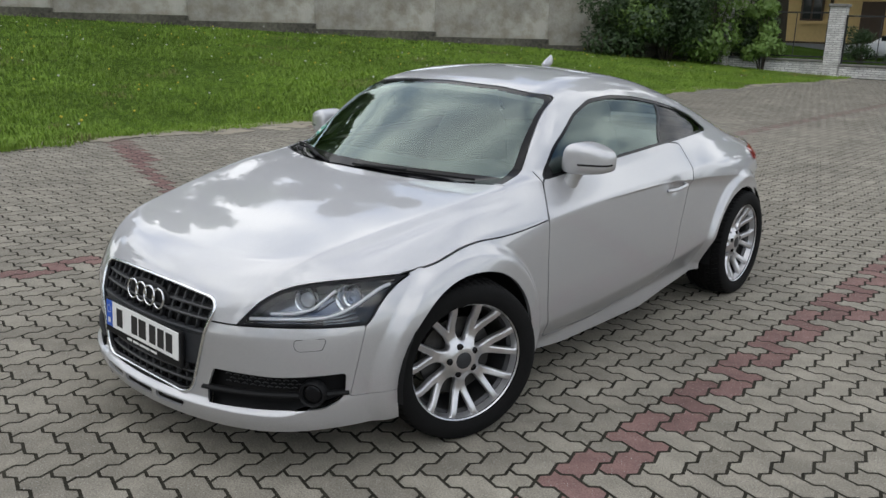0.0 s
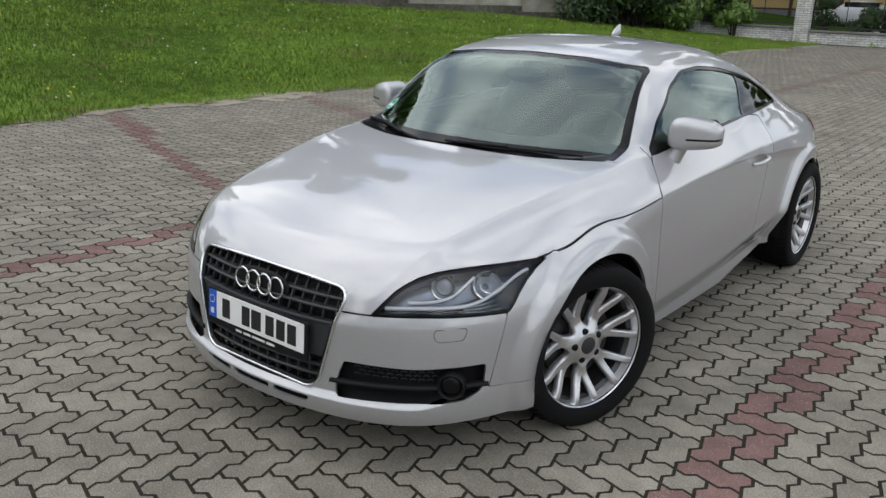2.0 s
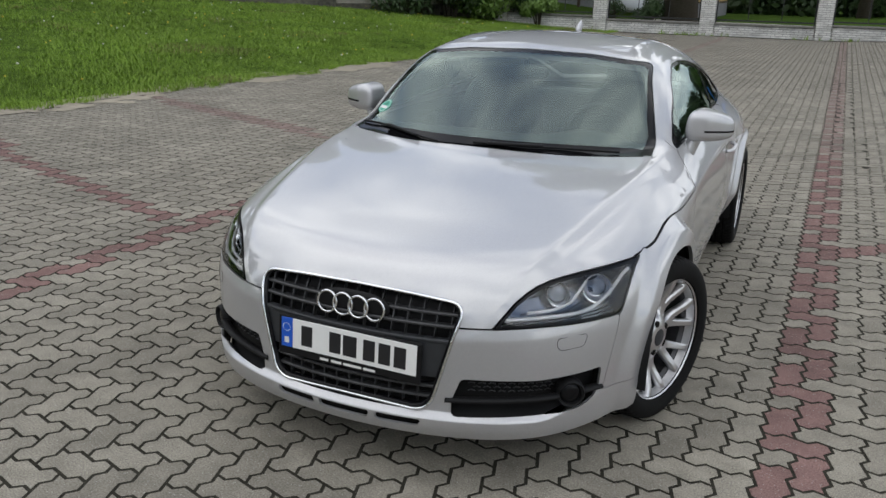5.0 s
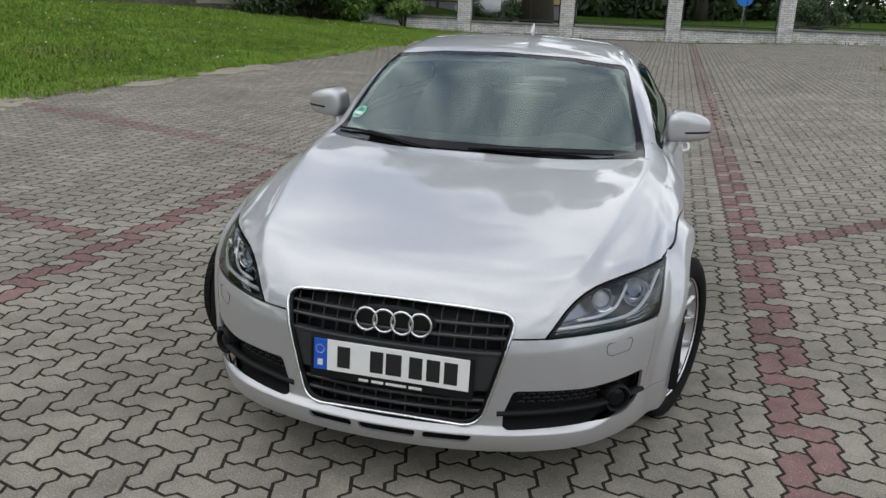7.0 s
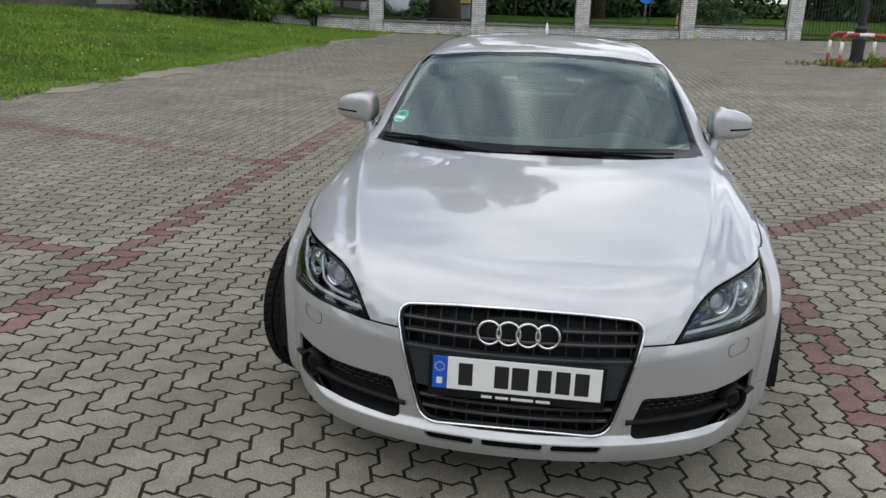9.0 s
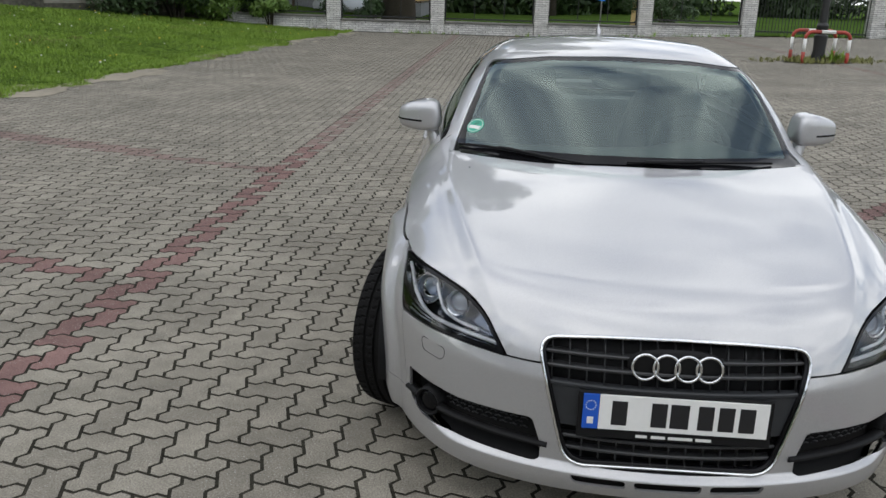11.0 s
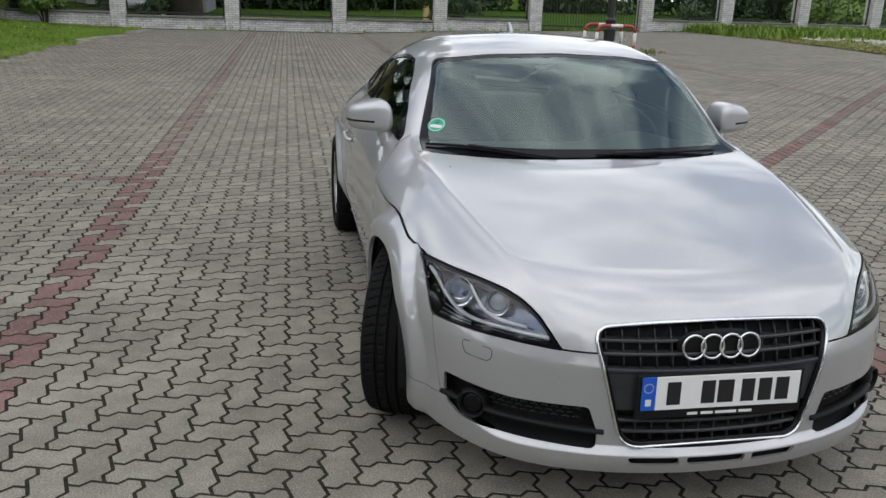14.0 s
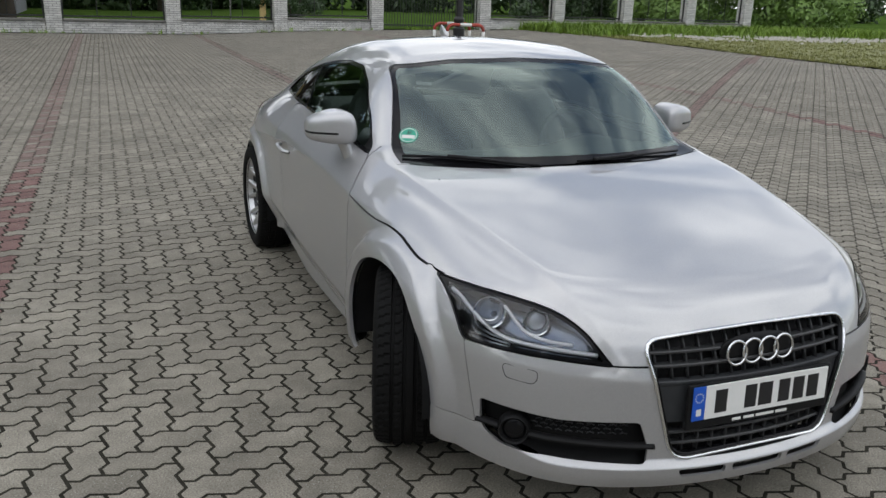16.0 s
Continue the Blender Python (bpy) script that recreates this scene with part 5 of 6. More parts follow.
DISC_ME = lathe("brake_disc", [(-0.01, 0.07), (0.012, 0.07), (0.012, 0.152), (-0.01, 0.152)], DARK_METAL, 48)
DRUM_ME = lathe("brake_hub", [(-0.02, 0.001), (0.03, 0.001), (0.03, 0.07), (-0.02, 0.075)], DARK_METAL, 32)


def wheel(x, y, side, turn=0.0, roll=0.0):
    w = new("wheel")
    w.parent = car
    w["label"] = "alloy wheel with seven forked spokes"
    w.matrix_basis = pose(x, y, TYRE_R - 0.008, 0, 0, turn) @ pose(0, 0, 0, roll, 0, 0 if side > 0 else 180)
    part("tyre", TYRE_ME, None, w, "black rubber tyre with grooved tread")
    rim = part("rim", RIM_ME, None, w, "silver alloy rim")
    part("barrel", BARREL_ME, None, w)
    for k in range(7):
        part("spoke", SPOKE_ME, None, w).matrix_basis = pose(0, 0, 0, 360 / 7 * k, 0, 0)
    part("hub", HUB_ME, None, w)
    part("centre_cap", CAP_ME, None, w, "dark centre cap")
    for k in range(5):
        part("wheel_bolt", BOLT_ME, None, w).matrix_basis = pose(0, 0.056 * math.sin(k * 1.2566 + 0.18), 0.056 * math.cos(k * 1.2566 + 0.18))
    part("brake_disc", DISC_ME, None, w)
    part("brake_hub", DRUM_ME, None, w)
    return w


STEER = -20
wheel(0.778, -0.030, 1, STEER, 25.7)
wheel(-0.778, -0.030, -1, STEER, 33)
wheel(0.778, WHEELBASE, 1, 0, 8)
wheel(-0.778, WHEELBASE, -1, 0, 40)
# wheel housings
for yc in (0.0, WHEELBASE):
    for s in (1, -1):
        vs, fs = [], []
        for i in range(25):
            a = radians(-8 + 196 * i / 24)
            vs += [(s * x, yc + ARCH_Y + (ARCH_R + 0.012) * math.cos(a), HUB + (ARCH_R + 0.012) * math.sin(a)) for x in (0.50, 0.875)]
        for i in range(24):
            fs.append((2 * i, 2 * i + 1, 2 * i + 3, 2 * i + 2))
        k = len(vs)
        vs += [(s * 0.50, yc + ARCH_Y, HUB - 0.05)]
        for i in range(24):
            fs.append((2 * i, 2 * i + 2, k))
        part("wheel_housing", mesh_of("wheel_housing", vs, fs, BLACK), None, car)


# ---- car details ----
def along(points, way):
    """Places on the skin met from inside points along way."""
    points = np.array(points, float)
    d = np.array(way, float)
    return shoot(points, np.repeat((d / np.linalg.norm(d))[None], len(points), 0))


def front_pt(x, z, out=0.0):
    p = along([(x, -0.45, z)], (0, -1, 0))
    return (p + skin_normal(p) * out)[0]


def corner_pts(tz, side=1, out=0.0):
    """Places on the nose corner from (t, z) pairs."""
    tz = np.array(tz, float)
    mid = np.stack([tz[:, 0] * 0.70711 + 0.25, tz[:, 0] * 0.70711 - 0.25, tz[:, 1]], 1)
    p = along(mid, (1, -1, 0))
    p = p + skin_normal(p) * out
    return p * np.array([side, 1, 1])


def smooth_line(pts, n=8, closed=False):
    pts = np.array(pts, float)
    out = []
    m = len(pts)
    for i in range(m if closed else m - 1):
        p0, p1, p2, p3 = (pts[(i + k) % m] if closed else pts[min(max(i + k, 0), m - 1)] for k in (-1, 0, 1, 2))
        for w in np.linspace(0, 1, n, endpoint=False):
            out.append(0.5 * (2 * p1 + (p2 - p0) * w + (2 * p0 - 5 * p1 + 4 * p2 - p3) * w * w + (3 * p1 - p0 - 3 * p2 + p3) * w ** 3))
    if not closed:
        out.append(pts[-1])
    return np.array(out)


def tube(name, pts, ra, rb, material, closed=False, up=(0, 0, 1), sides=8, taper=0.0):
    """A rod of elliptical section: ra across, rb along up."""
    pts = np.array(pts, float)
    up = np.array(up, float)
    n = len(pts)
    vs, fs = [], []
    for i in range(n):
        a, b = (pts[i - 1], pts[(i + 1) % n]) if closed else (pts[max(i - 1, 0)], pts[min(i + 1, n - 1)])
        t = (b - a) / (np.linalg.norm(b - a) + 1e-9)
        s = np.cross(t, up)
        s /= np.linalg.norm(s) + 1e-9
        u = np.cross(s, t)
        k = 1 - taper * i / max(n - 1, 1)
        for j in range(sides):
            c = 2 * math.pi * (j + 0.5) / sides
            vs.append(pts[i] + s * ra * k * math.cos(c) + u * rb * k * math.sin(c))
    for i in range(n if closed else n - 1):
        for j in range(sides):
            l = (j + 1) % sides
            fs.append((i * sides + j, i * sides + l, ((i + 1) % n) * sides + l, ((i + 1) % n) * sides + j))
    if not closed:
        fs += [tuple(reversed(range(sides))), tuple(range((n - 1) * sides, n * sides))]
    return mesh_of(name, vs, fs, material)


def rounded_solid(name, centre, size, material, power=3.0, n=18, shape=None):
    """A soft-cornered block; shape may bend its points."""
    vs, fs = [], []
    for i in range(n + 1):
        th = math.pi * i / n - math.pi / 2
        for j in range(2 * n):
            ph = math.pi * j / n
            d = np.array((math.cos(th) * math.cos(ph), math.cos(th) * math.sin(ph), math.sin(th)))
            k = (np.abs(d) ** power).sum() ** (-1 / power)
            p = d * k
            if shape:
                p = np.array(shape(p))
            vs.append(np.array(centre) + p * np.array(size) / 2)
    m = 2 * n
    for i in range(n):
        for j in range(m):
            fs.append((i * m + j, i * m + (j + 1) % m, (i + 1) * m + (j + 1) % m, (i + 1) * m + j))
    return mesh_of(name, vs, fs, material)


def patch(name, xs, zs, out, material, edge=None):
    """A curved plate behind the nose; edge(z) gives the half width."""
    vs, fs = [], []
    n, m = len(xs), len(zs)
    pts = []
    for z in zs:
        h = edge(z) if edge else 1
        for x in xs:
            pts.append((x * h, -0.45, z))
    p = along(pts, (0, -1, 0))
    p[:, 1] -= out
    for j in range(m - 1):
        for i in range(n - 1):
            fs.append((j * n + i, j * n + i + 1, (j + 1) * n + i + 1, (j + 1) * n + i))
    return mesh_of(name, p, fs, material)


def bar(name, x0, x1, z, tall, out, deep, material, n=25):
    """A slat across the nose that follows its curve."""
    xs = np.linspace(x0, x1, n)
    p = along([(x, -0.45, z) for x in xs], (0, -1, 0))
    vs, fs = [], []
    for q in p:
        y = q[1] - out
        vs += [(q[0], y + deep, z - tall * 0.35), (q[0], y + 0.003, z - tall / 2), (q[0], y, z - tall * 0.25), (q[0], y, z + tall * 0.25), (q[0], y + 0.003, z + tall / 2), (q[0], y + deep, z + tall * 0.35)]
    for i in range(n - 1):
        for j in range(6):
            l = (j + 1) % 6
            fs.append((i * 6 + j, i * 6 + l, (i + 1) * 6 + l, (i + 1) * 6 + j))
    fs += [tuple(reversed(range(6))), tuple(range((n - 1) * 6, n * 6))]
    return mesh_of(name, vs, fs, material, smooth=False)


def grille_half(z):
    return float(np.interp(z, [0.257, 0.30, 0.48, 0.575, 0.605, 0.622], [0.240, 0.290, 0.341, 0.356, 0.325, 0.2]))


SLAT = plain("grille_slat", (0.035, 0.036, 0.038), 0.33, scale=200, vary=0.15)
grille = new("grille")
grille.parent = car
grille["label"] = "trapezoid grille of dark slats in a thin bright frame"
rim_pts = along([(x, -0.45, z) for x, z in GRILLE], (0, -1, 0))
part("grille_frame", tube("grille_frame", rim_pts + skin_normal(rim_pts) * 0.001, 0.0055, 0.009, CHROME, True, (0, 1, 0)), None, grille, "thin bright metal frame")
inner_pts = (rim_pts - rim_pts.mean(0)) * np.array([0.975, 1, 0.965]) + rim_pts.mean(0)
part("grille_liner", tube("grille_liner", inner_pts + np.array([0, 0.012, 0]), 0.006, 0.016, GLOSS_BLACK, True, (0, 1, 0)), None, grille)
part("grille_backing", patch("grille_backing", np.linspace(-1, 1, 21), np.linspace(0.25, 0.628, 12), -0.065, BLACK, lambda z: 0.40), None, grille)
part("number_plate_panel", patch("number_plate_panel", np.linspace(-1, 1, 25), np.linspace(0.368, 0.489, 6), -0.008, GREY_PLASTIC, grille_half), None, grille, "dark grey panel behind the number plate")
for z in (0.568, 0.533):
    part("slat", bar("slat", -grille_half(z) + 0.004, grille_half(z) - 0.004, z, 0.010, -0.008, 0.03, SLAT), None, grille)
part("slat", bar("slat", -grille_half(0.489) + 0.003, grille_half(0.489) - 0.003, 0.489, 0.014, -0.004, 0.03, GREY_PLASTIC), None, grille)
for z in (0.333, 0.298):
    part("slat", bar("slat", -grille_half(z) + 0.004, grille_half(z) - 0.004, z, 0.010, -0.010, 0.03, SLAT), None, grille)
for x in np.arange(-7, 8) * 0.0475:
    for z0, z1 in ((0.49, 0.612), (0.264, 0.37)):
        if abs(x) > grille_half(z0) - 0.008:
            continue
        q = along([(x, -0.45, z) for z in np.linspace(z0, z1, 5)], (0, -1, 0))
        part("rib", tube("rib", q + np.array([0, 0.024, 0]), 0.002, 0.010, SLAT, False, (0, 1, 0), 6), None, grille)
# four interlaced rings on a dark base
emblem = new("emblem")
emblem.parent = car
emblem["label"] = "four interlaced chrome rings"
c0 = front_pt(0, 0.557)
part("emblem_base", rounded_solid("emblem_base", c0 + np.array([0, 0.016, 0]), (0.262, 0.03, 0.092), BLACK, 2.6, 14), None, emblem)
for k in range(4):
    x = (k - 1.5) * 0.0573
    c = front_pt(x, 0.557)
    tilt = 0.14
    pts = [(x + 0.0345 * math.cos(a), c[1] - 0.006 + 0.0345 * math.sin(a) * tilt + (0.0012 if (k % 2) else 0), 0.557 + 0.0345 * math.sin(a)) for a in np.linspace(0, 2 * math.pi, 40, endpoint=False)]
    part("ring", tube("ring", pts, 0.0042, 0.004, CHROME, True, (0, 1, 0)), None, emblem)

# number plate with its holder
WHITE = plain("plate_white", (0.78, 0.78, 0.76), 0.35, scale=40, vary=0.04)
BLUE = plain("plate_blue", (0.01, 0.09, 0.5), 0.35, scale=40, vary=0.05)
INK = plain("plate_ink", (0.012, 0.012, 0.014), 0.4, scale=60, vary=0.1)
PALE = plain("pale_print", (0.7, 0.7, 0.68), 0.4, scale=60, vary=0.05)
plate = new("number_plate")
plate.parent = car
plate["label"] = "white number plate with a blue end strip in a black holder"
plate.matrix_basis = pose(0.002, -0.884, 0.430, -3, 0.5, 0)
part("plate_holder", box(bmesh.new(), -0.262, 0.262, 0.004, 0.016, -0.079, 0.057, 0.004), BLACK, plate, "black plastic plate holder")
part("plate_sheet", box(bmesh.new(), -0.205, 0.249, 0.000, 0.0035, -0.051, 0.051, 0.0015), WHITE, plate)
part("plate_strip", box(bmesh.new(), -0.249, -0.2055, 0.000, 0.0035, -0.051, 0.051, 0.0015), BLUE, plate, "blue end strip")
part("strip_mark", box(bmesh.new(), -0.236, -0.219, -0.001, 0.001, -0.036, -0.016), PALE, plate)
for k in range(12):
    a = k * math.pi / 6
    part("strip_dot", box(bmesh.new(), -0.2295 + 0.0135 * math.cos(a), -0.2265 + 0.0135 * math.cos(a), -0.001, 0.001, 0.0165 + 0.0135 * math.sin(a), 0.0195 + 0.0135 * math.sin(a)), PALE, plate)
for x, w in ((-0.150, 0.042), (-0.043, 0.042), (0.012, 0.050), (0.082, 0.042), (0.137, 0.042), (0.192, 0.042)):
    part("print_bar", box(bmesh.new(), x - w / 2, x + w / 2, -0.0012, 0.001, -0.036, 0.034, 0.0005), INK, plate)
for x0, x1 in ((-0.100, -0.069), (-0.058, -0.020), (-0.012, 0.054), (0.062, 0.104)):
    part("print_bar", box(bmesh.new(), x0, x1, 0.002, 0.0045, -0.0715, -0.0635, 0.0004), PALE, plate)

# headlights
SILVER_IN = plain("lamp_reflector", (0.42, 0.45, 0.50), 0.42, metal=0.7, scale=25, vary=0.15)
LAMP_GREY = plain("lamp_housing_grey", (0.12, 0.14, 0.18), 0.14, metal=0.8, scale=25, vary=0.3)
STRIP = plain("lamp_light_strip", (0.92, 0.93, 0.95), 0.2, metal=0.2, scale=40, vary=0.05)
LENS = glass("projector_lens", (0.80, 0.86, 0.95))
for side in (1, -1):
    m = side < 0
    lamp_ob = new("headlight")
    lamp_ob.parent = car
    lamp_ob["label"] = "almond headlight with two round lamps and pale strips"
    lamp_skin = cut(gap(in_lamp))
    shell(*cut(gap(in_lamp, 0.0095), mesh=lamp_skin), "lamp_cover", CLEAR, lamp_ob, mirror=m, depth=0, label="clear lamp cover")
    shell(*cut(lambda p: 0.0095 - in_lamp(p), mesh=lamp_skin), "lamp_border", GLOSS_BLACK, lamp_ob, mirror=m, depth=0.06, label="black lamp edge")
    shell(*lamp_skin, "lamp_housing", LAMP_GREY, lamp_ob, mirror=m, depth=0, sink=0.078)
    low = [(-0.225, 0.536), (-0.186, 0.558), (-0.08, 0.564), (0.04, 0.569), (0.12, 0.584), (0.185, 0.614), (0.25, 0.651), (0.29, 0.664), (0.36, 0.69), (0.30, 0.655), (0.21, 0.545), (0.07, 0.543)]
    shell(*cut(lambda p: np.where(p[:, 1] < -0.15, inside(low, corner(p), p[:, 2]), -1), mesh=lamp_skin), "lamp_lower_trim", GLOSS_BLACK, lamp_ob, mirror=m, depth=0.02, sink=0.020, label="black lower lamp trim")
    part("light_strip", tube("light_strip", smooth_line(corner_pts([(-0.190, 0.565), (-0.08, 0.571), (0.04, 0.576), (0.115, 0.591), (0.18, 0.622), (0.245, 0.659), (0.285, 0.671)], side, -0.012)), 0.0058, 0.0066, STRIP), None, lamp_ob, "pale curved light strip")
    part("light_strip", tube("light_strip", smooth_line(corner_pts([(-0.12, 0.587), (-0.04, 0.592), (0.02, 0.606), (0.052, 0.627), (0.088, 0.655), (0.10, 0.664)], side, -0.018)), 0.0045, 0.0056, STRIP), None, lamp_ob, "pale curved light strip")
    for t, z, r, name in ((0.160, 0.649, 0.043, "projector"), (0.004, 0.648, 0.034, "main_beam")):
        c = corner_pts([(t, z)], side, -0.050)[0]
        face = Vector((side * 0.42, -0.88, 0.12)).normalized()
        at = Matrix.Translation(c) @ face.to_track_quat("X", "Z").to_matrix().to_4x4()
        bowl = part(name, lathe(name, [(-0.03, 0.001), (-0.022, r * 0.5), (-0.004, r * 0.85), (0.018, r), (0.020, r * 1.08), (0.014, r * 1.10), (-0.032, r * 0.6)], SILVER_IN, 36), None, lamp_ob, "round silver lamp bowl")
        bowl.matrix_basis = at
        part("lamp_ring", lathe("lamp_ring", [(0.010, r * 0.92), (0.025, r * 1.03), (0.027, r * 1.12), (0.016, r * 1.16)], CHROME, 36), None, bowl)
        dome = [(0.012 * math.cos(a) + 0.002, r * 0.80 * math.sin(a)) for a in np.linspace(0.01, math.pi / 2, 8)]
        part("lens", lathe("lens", dome, LENS if name == "projector" else SILVER_IN, 32, False), None, bowl)
    for rise in (0.0, 0.008, 0.016):
        part("indicator_rib", tube("indicator_rib", corner_pts([(0.06, 0.557 + rise), (0.12, 0.559 + rise * 1.3), (0.185 - rise, 0.563 + rise * 1.8)], side, -0.015), 0.003, 0.0026, SILVER_IN), None, lamp_ob)
    for rise in (0.0, 0.008):
        part("lower_rib", tube("lower_rib", smooth_line(corner_pts([(-0.165 - rise, 0.547 + rise), (-0.08, 0.550 + rise), (0.04, 0.553 + rise)], side, -0.017), 5), 0.002, 0.0018, LAMP_GREY), None, lamp_ob)

# lower ducts with fog lamps
for side in (1, -1):
    m = side < 0
    duct = new("fog_lamp_duct")
    duct.parent = car
    duct["label"] = "black air duct with a round fog lamp"
    duct_skin = cut(lambda p: in_duct(p) + 0.012)
    shell(*duct_skin, "duct_mesh", BLACK, duct, mirror=m, depth=0, sink=0.045)
    for row, z in enumerate((0.318, 0.331, 0.344, 0.357)):
        for k in range(9):
            t = -0.29 + 0.031 * k + 0.0155 * (row % 2)
            a = corner_pts([(t - 0.011, z), (t, z + 0.004), (t + 0.011, z)], side, -0.040)
            part("mesh_rib", tube("mesh_rib", a, 0.002, 0.0022, SLAT, False, (0, 0, 1), 5), None, duct)
    for line in ([(-0.362, 0.298), (-0.30, 0.301), (-0.20, 0.305), (-0.09, 0.308), (-0.02, 0.310)], [(0.070, 0.313), (0.10, 0.314), (0.145, 0.313)]):
        part("duct_blade", tube("duct_blade", smooth_line(corner_pts(line, side, -0.006), 5), 0.018, 0.009, BLACK), None, duct, "black blade across the duct")
    c = corner_pts([(0.024, 0.314)], side, -0.006)[0]
    face = Vector((side * 0.52, -0.85, 0.0)).normalized()
    fog = part("fog_lamp", lathe("fog_lamp", [(-0.02, 0.048), (0.012, 0.046), (0.018, 0.042), (0.014, 0.037), (0.004, 0.036), (0.0, 0.001), (-0.02, 0.001)], BLACK, 36), None, duct)
    fog.matrix_basis = Matrix.Translation(c) @ face.to_track_quat("X", "Z").to_matrix().to_4x4()
    part("fog_lens", lathe("fog_lens", [(0.013 * math.cos(a), 0.036 * math.sin(a)) for a in np.linspace(0.01, math.pi / 2, 8)], GLOSS_BLACK, 32, False), None, fog, "dark round glass")
    # headlight washer cover
    outline = corner_pts(rounded([(-0.034, 0.506), (0.066, 0.512), (0.070, 0.500), (0.058, 0.472), (-0.022, 0.466), (-0.036, 0.480)], 0.01), side, 0.0)
    part("washer_cover_joint", tube("washer_cover_joint", outline, 0.0011, 0.0011, BLACK, True, (0.5 * side, -0.8, 0), 5), None, bumper)
# lower slots
part("slot_backing", patch("slot_backing", np.linspace(-0.29, 0.29, 15), np.linspace(0.180, 0.250, 3), -0.055, BLACK), None, bumper)

# door mirrors
for side, door in ((1, doors[0]), (-1, doors[1])):
    mirror = new("door_mirror")
    mirror.parent = car
    mirror["label"] = "silver door mirror with a dark indicator slit"

    def bend(p):
        x, y, z = p
        sweep = x * float(0.32 - 0.20 * sstep(y, -0.7, 0.7))
        tall = 1.10 - 0.26 * max(x + 0.45, 0) ** 1.6 if z > 0 else 0.80 - 0.16 * max(x, 0)
        inner = 0.10 * max(-x, 0) * max(z, 0)
        return ((x + inner) * side, y * (1 - 0.30 * max(x, 0)) + sweep * 1.1, z * tall)
    part("mirror_housing", rounded_solid("mirror_housing", (side * 0.853, 0.752, 0.979), (0.192, 0.170, 0.142), PAINT, 4.4, 30, bend), None, mirror)
    slit = []
    for ph in np.radians(np.linspace(262, 350, 16)):
        q = np.array((math.cos(ph), math.sin(ph), -0.17))
        q = q * (np.abs(q) ** 4.4).sum() ** (-1 / 4.4)
        slit.append(np.array((side * 0.853, 0.752, 0.979)) + np.array(bend(q)) * np.array((0.192, 0.170, 0.142)) / 2)
    part("indicator_slit", tube("indicator_slit", slit, 0.0025, 0.0045, GLOSS_BLACK), None, mirror, "dark indicator slit")
    part("mirror_glass", box(bmesh.new(), 0.80 if side > 0 else -0.92, 0.92 if side > 0 else -0.80, 0.795, 0.800, 0.95, 1.03, 0.002), CHROME, mirror, "mirror glass")
    part("mirror_stalk", tube("mirror_stalk", smooth_line([(side * 0.775, 0.712, 0.855), (side * 0.785, 0.720, 0.895), (side * 0.806, 0.738, 0.950)], 5), 0.042, 0.028, PAINT, False, (1, 0, 0), 12), None, mirror)
    # handle
    handle = new("door_handle")
    handle.parent = door
    hp = along([(0.3, y, z) for y, z in ((1.475, 0.752), (1.50, 0.756), (1.56, 0.762), (1.62, 0.768), (1.645, 0.770))], (1, 0, 0))
    hp[:, 0] = np.interp(hp[:, 1], [hp[0, 1], hp[-1, 1]], [hp[0, 0], hp[-1, 0]])
    part("grip", tube("grip", smooth_line((hp + np.array([[0.002, 0, 0], [0.026, 0, 0], [0.030, 0, 0], [0.026, 0, 0], [0.004, 0, 0]])) * np.array([side, 1, 1]), 5), 0.011, 0.009, PAINT, False, (0, 0, 1), 10), None, handle)

# wipers, cowl, aerial, tail lights, sticker
cowl_pts, cowl_f = [], []
for i, x in enumerate(np.linspace(-0.70, 0.70, 41)):
    y = cowl(x)
    zb = 0.912 - 0.055 * (x / 0.7) ** 2
    cowl_pts += [(x, y - 0.060, zb - 0.065), (x, y - 0.03, zb - 0.055), (x, y + 0.045 + 0.10 * x * x, zb - 0.012)]
    if i:
        k = 3 * i
        cowl_f += [(k - 3, k, k + 1, k - 2), (k - 2, k + 1, k + 2, k - 1)]
part("cowl", mesh_of("cowl", cowl_pts, cowl_f, BLACK), None, car, "black plastic cowl under the windscreen")


def screen_pt(x, z, out):
    p = along([(x, 1.3, z)], (0, -1, 0))
    return (p + skin_normal(p) * out)[0]


for pts, arm in ((((-0.660, 0.917), (-0.56, 0.918), (-0.44, 0.916), (-0.30, 0.908), (-0.18, 0.901)), ((-0.50, 0.916), (-0.40, 0.912), (-0.29, 0.903))), (((-0.02, 0.912), (0.18, 0.913), (0.36, 0.911), (0.56, 0.904)), ((0.05, 0.910), (0.14, 0.911), (0.27, 0.912)))):
    wiper = new("wiper")
    wiper.parent = car
    part("blade", tube("blade", smooth_line([screen_pt(x, z, 0.005) for x, z in pts], 5), 0.005, 0.005, BLACK, False, (0, -0.5, 0.8)), None, wiper)
    part("arm", tube("arm", smooth_line([screen_pt(x, z, 0.014) for x, z in arm], 5), 0.009, 0.006, BLACK, False, (0, -0.5, 0.8), taper=0.3), None, wiper)


def fin(p):
    x, y, z = p
    h = (z + 1) / 2
    return (x * (1 - 0.75 * h), y * (1 - 0.72 * h) + 0.75 * h, z)


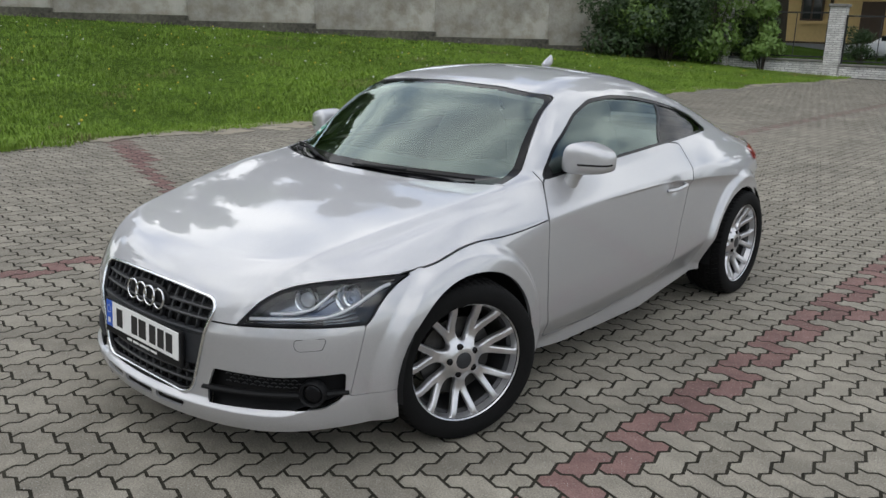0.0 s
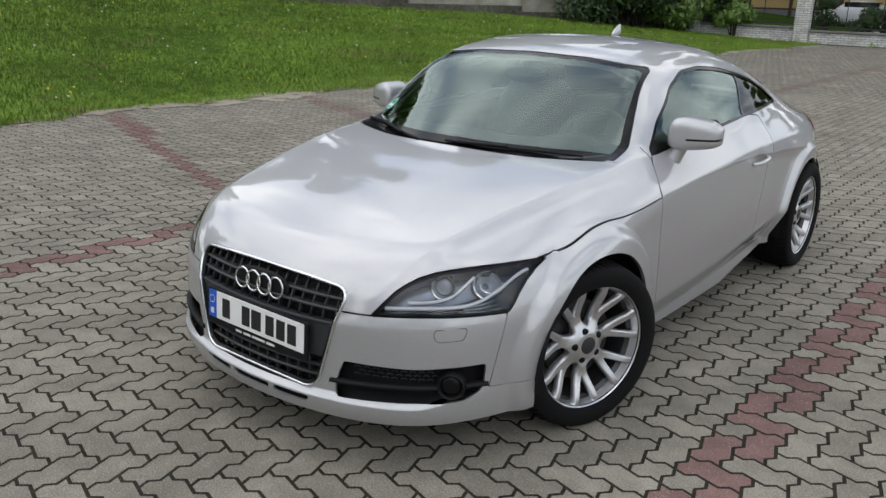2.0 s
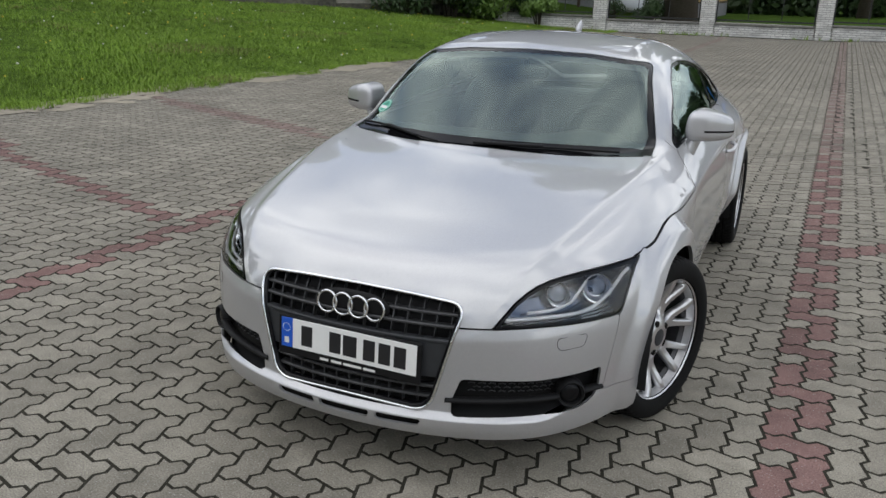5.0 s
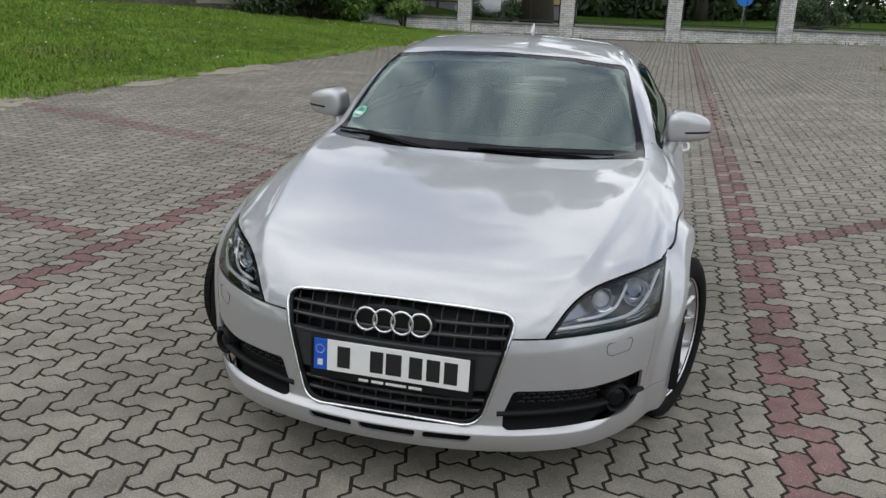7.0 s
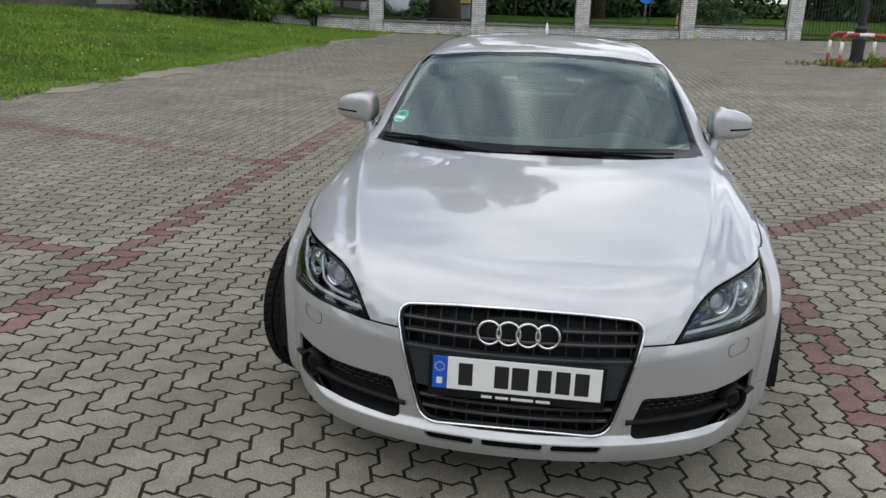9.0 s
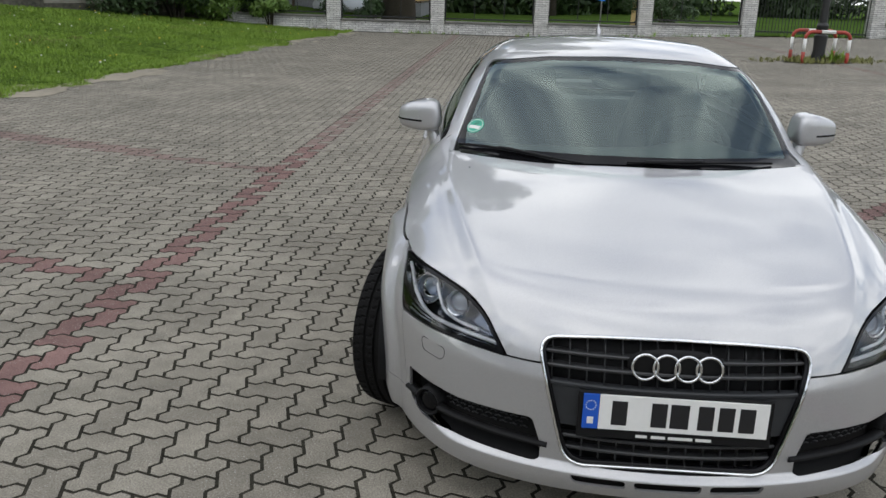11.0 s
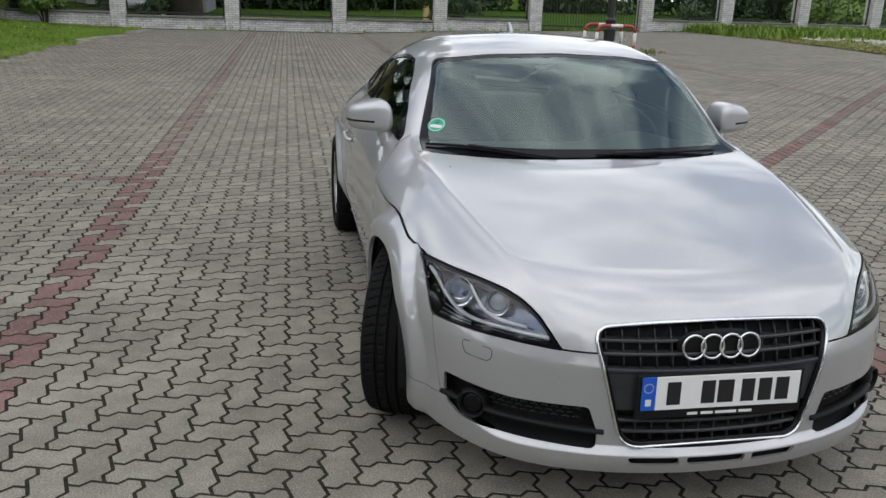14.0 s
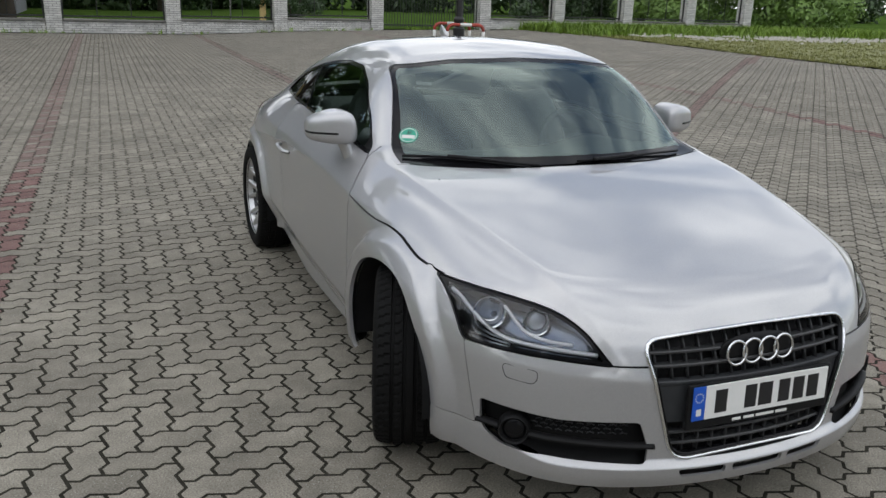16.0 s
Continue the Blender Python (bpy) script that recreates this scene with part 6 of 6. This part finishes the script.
part("aerial", rounded_solid("aerial", (0, 1.62, 1.338), (0.034, 0.115, 0.060), PAINT, 2.5, 12, fin), None, car, "silver shark-fin aerial")
GREEN = plain("sticker_green", (0.03, 0.36, 0.24), 0.5, scale=60, vary=0.1)
sc = screen_pt(-0.602, 0.985, -0.0015)
sn = skin_normal(np.array([sc]))[0]
sticker = part("badge_sticker", lathe("badge_sticker", [(0, 0.0005), (0, 0.038), (-0.001, 0.038)], GREEN, 40, False), None, car, "round green sticker on the windscreen")
sticker.matrix_basis = Matrix.Translation(sc) @ Vector(sn).to_track_quat("X", "Y").to_matrix().to_4x4()
part("sticker_rim", lathe("sticker_rim", [(0.0005, 0.031), (0.0005, 0.0335)], PALE, 40, False), None, sticker)
part("sticker_mark", box(bmesh.new(), 0.0005, 0.001, -0.016, 0.000, -0.026, 0.026), PALE, sticker, "pale bar")
for y0, y1, z0, z1 in ((0.008, 0.011, -0.008, 0.010), (0.003, 0.024, 0.001, 0.0045), (0.011, 0.024, -0.008, -0.005)):
    part("sticker_figure", box(bmesh.new(), 0.0005, 0.001, y0, y1, z0, z1), INK, sticker, "dark figure four")
RED_GLASS = plain("tail_lamp_red", (0.30, 0.012, 0.012), 0.15, scale=40, vary=0.2, coat=0.6)
for mflag in (False, True):
    tail = cut(lambda p: np.minimum(inside([(2.67, 0.845), (3.4, 0.86), (3.4, 0.76), (2.70, 0.775)], p[:, 1], p[:, 2]), p[:, 0] - 0.30))
    if len(tail[1]):
        shell(*tail, "tail_light", RED_GLASS, car, mirror=mflag, depth=0, sink=-0.003, label="red tail light")
part("bonnet_chip", rounded_solid("bonnet_chip", along([(-0.61, 0.15, 0.5)], (0, 0, 1))[0], (0.007, 0.006, 0.004), BLACK, 2, 6), None, bonnet)

# ---- cabin ----
CLOTH = plain("dark_leather", (0.030, 0.031, 0.030), 0.6, scale=90, vary=0.25, bump=0.001)
DASH = plain("dashboard_plastic", (0.085, 0.092, 0.088), 0.65, scale=200, vary=0.2, bump=0.0008)
LINING = plain("pale_headlining", (0.42, 0.42, 0.40), 0.9, scale=200, vary=0.08)
shell(*cut(lambda p: p[:, 2] - 1.02, without(in_screen, -0.01), without(in_dlo, -0.005), without(rear_glass), lambda p: p[:, 1] - 0.6), "headlining", LINING, car, both=True, depth=0, sink=0.035)
part("floor_pan", box(bmesh.new(), -0.46, 0.46, -0.62, 3.0, 0.17, 0.20, 0.01), BLACK, car)
part("bulkhead", box(bmesh.new(), -0.62, 0.62, 0.42, 0.48, 0.2, 0.84, 0.01), BLACK, car)
dv, df = [], []
for i, x in enumerate(np.linspace(-0.68, 0.68, 31)):
    y0 = cowl(x) + 0.05
    dv += [(x, y0, 0.885 - 0.03 * (x / 0.7) ** 2), (x, 0.58, 0.895 + 0.035 * math.exp(-((x - 0.35) / 0.17) ** 2)), (x, 0.70, 0.880 + 0.05 * math.exp(-((x - 0.35) / 0.17) ** 2)), (x, 0.74, 0.80), (x, 0.70, 0.55)]
    if i:
        k = 5 * i
        df += [(k - 5 + j, k + j, k + j + 1, k - 4 + j) for j in range(4)]
part("dashboard", mesh_of("dashboard", dv, df, DASH), None, car, "grey moulded dashboard")
wheel_at = Matrix.Translation((0.345, 0.80, 0.855)) @ pose(0, 0, 0, -24, 0, 0)
steer = new("steering_wheel")
steer.parent = car
steer.matrix_basis = wheel_at
part("wheel_rim", tube("wheel_rim", [(0.178 * math.cos(a), 0, 0.178 * math.sin(a)) for a in np.linspace(0, 2 * math.pi, 48, endpoint=False)], 0.015, 0.015, CLOTH, True, (0, 1, 0), 10), None, steer)
part("wheel_boss", rounded_solid("wheel_boss", (0, -0.01, 0), (0.13, 0.06, 0.12), CLOTH, 2.6, 10), None, steer)
for a in (0, 180, 270):
    part("wheel_spoke", tube("wheel_spoke", [(0.05 * math.cos(radians(a)), 0, 0.05 * math.sin(radians(a))), (0.17 * math.cos(radians(a)), 0, 0.17 * math.sin(radians(a)))], 0.018, 0.007, GREY_PLASTIC, False, (0, 1, 0)), None, steer)
for x in (-0.36, 0.36):
    seat = new("front_seat")
    seat.parent = car
    part("seat_cushion", rounded_solid("seat_cushion", (x, 1.05, 0.42), (0.50, 0.54, 0.22), CLOTH, 3.5, 12), None, seat)
    part("seat_back", rounded_solid("seat_back", (x, 1.38, 0.74), (0.52, 0.24, 0.72), CLOTH, 3.2, 14, lambda p: (p[0] * (1 - 0.22 * max(p[2], 0)), p[1] + p[2] * 0.75, p[2])), None, seat)
    part("headrest", rounded_solid("headrest", (x, 1.47, 1.085), (0.29, 0.13, 0.20), CLOTH, 2.8, 12), None, seat)
part("rear_bench", rounded_solid("rear_bench", (0, 1.95, 0.70), (1.10, 0.26, 0.50), CLOTH, 4, 12), None, car)
part("parcel_shelf", box(bmesh.new(), -0.55, 0.55, 2.05, 2.7, 0.86, 0.88, 0.005), CLOTH, car)
rvm = new("rear_view_mirror")
rvm.parent = car
part("mirror_body", rounded_solid("mirror_body", (0, 0.75, 1.160), (0.225, 0.04, 0.075), GREY_PLASTIC, 2.8, 12), None, rvm)
part("mirror_stem", tube("mirror_stem", [(0, 0.75, 1.18), (0, 0.755, 1.215)], 0.012, 0.012, BLACK, False, (1, 0, 0)), None, rvm)
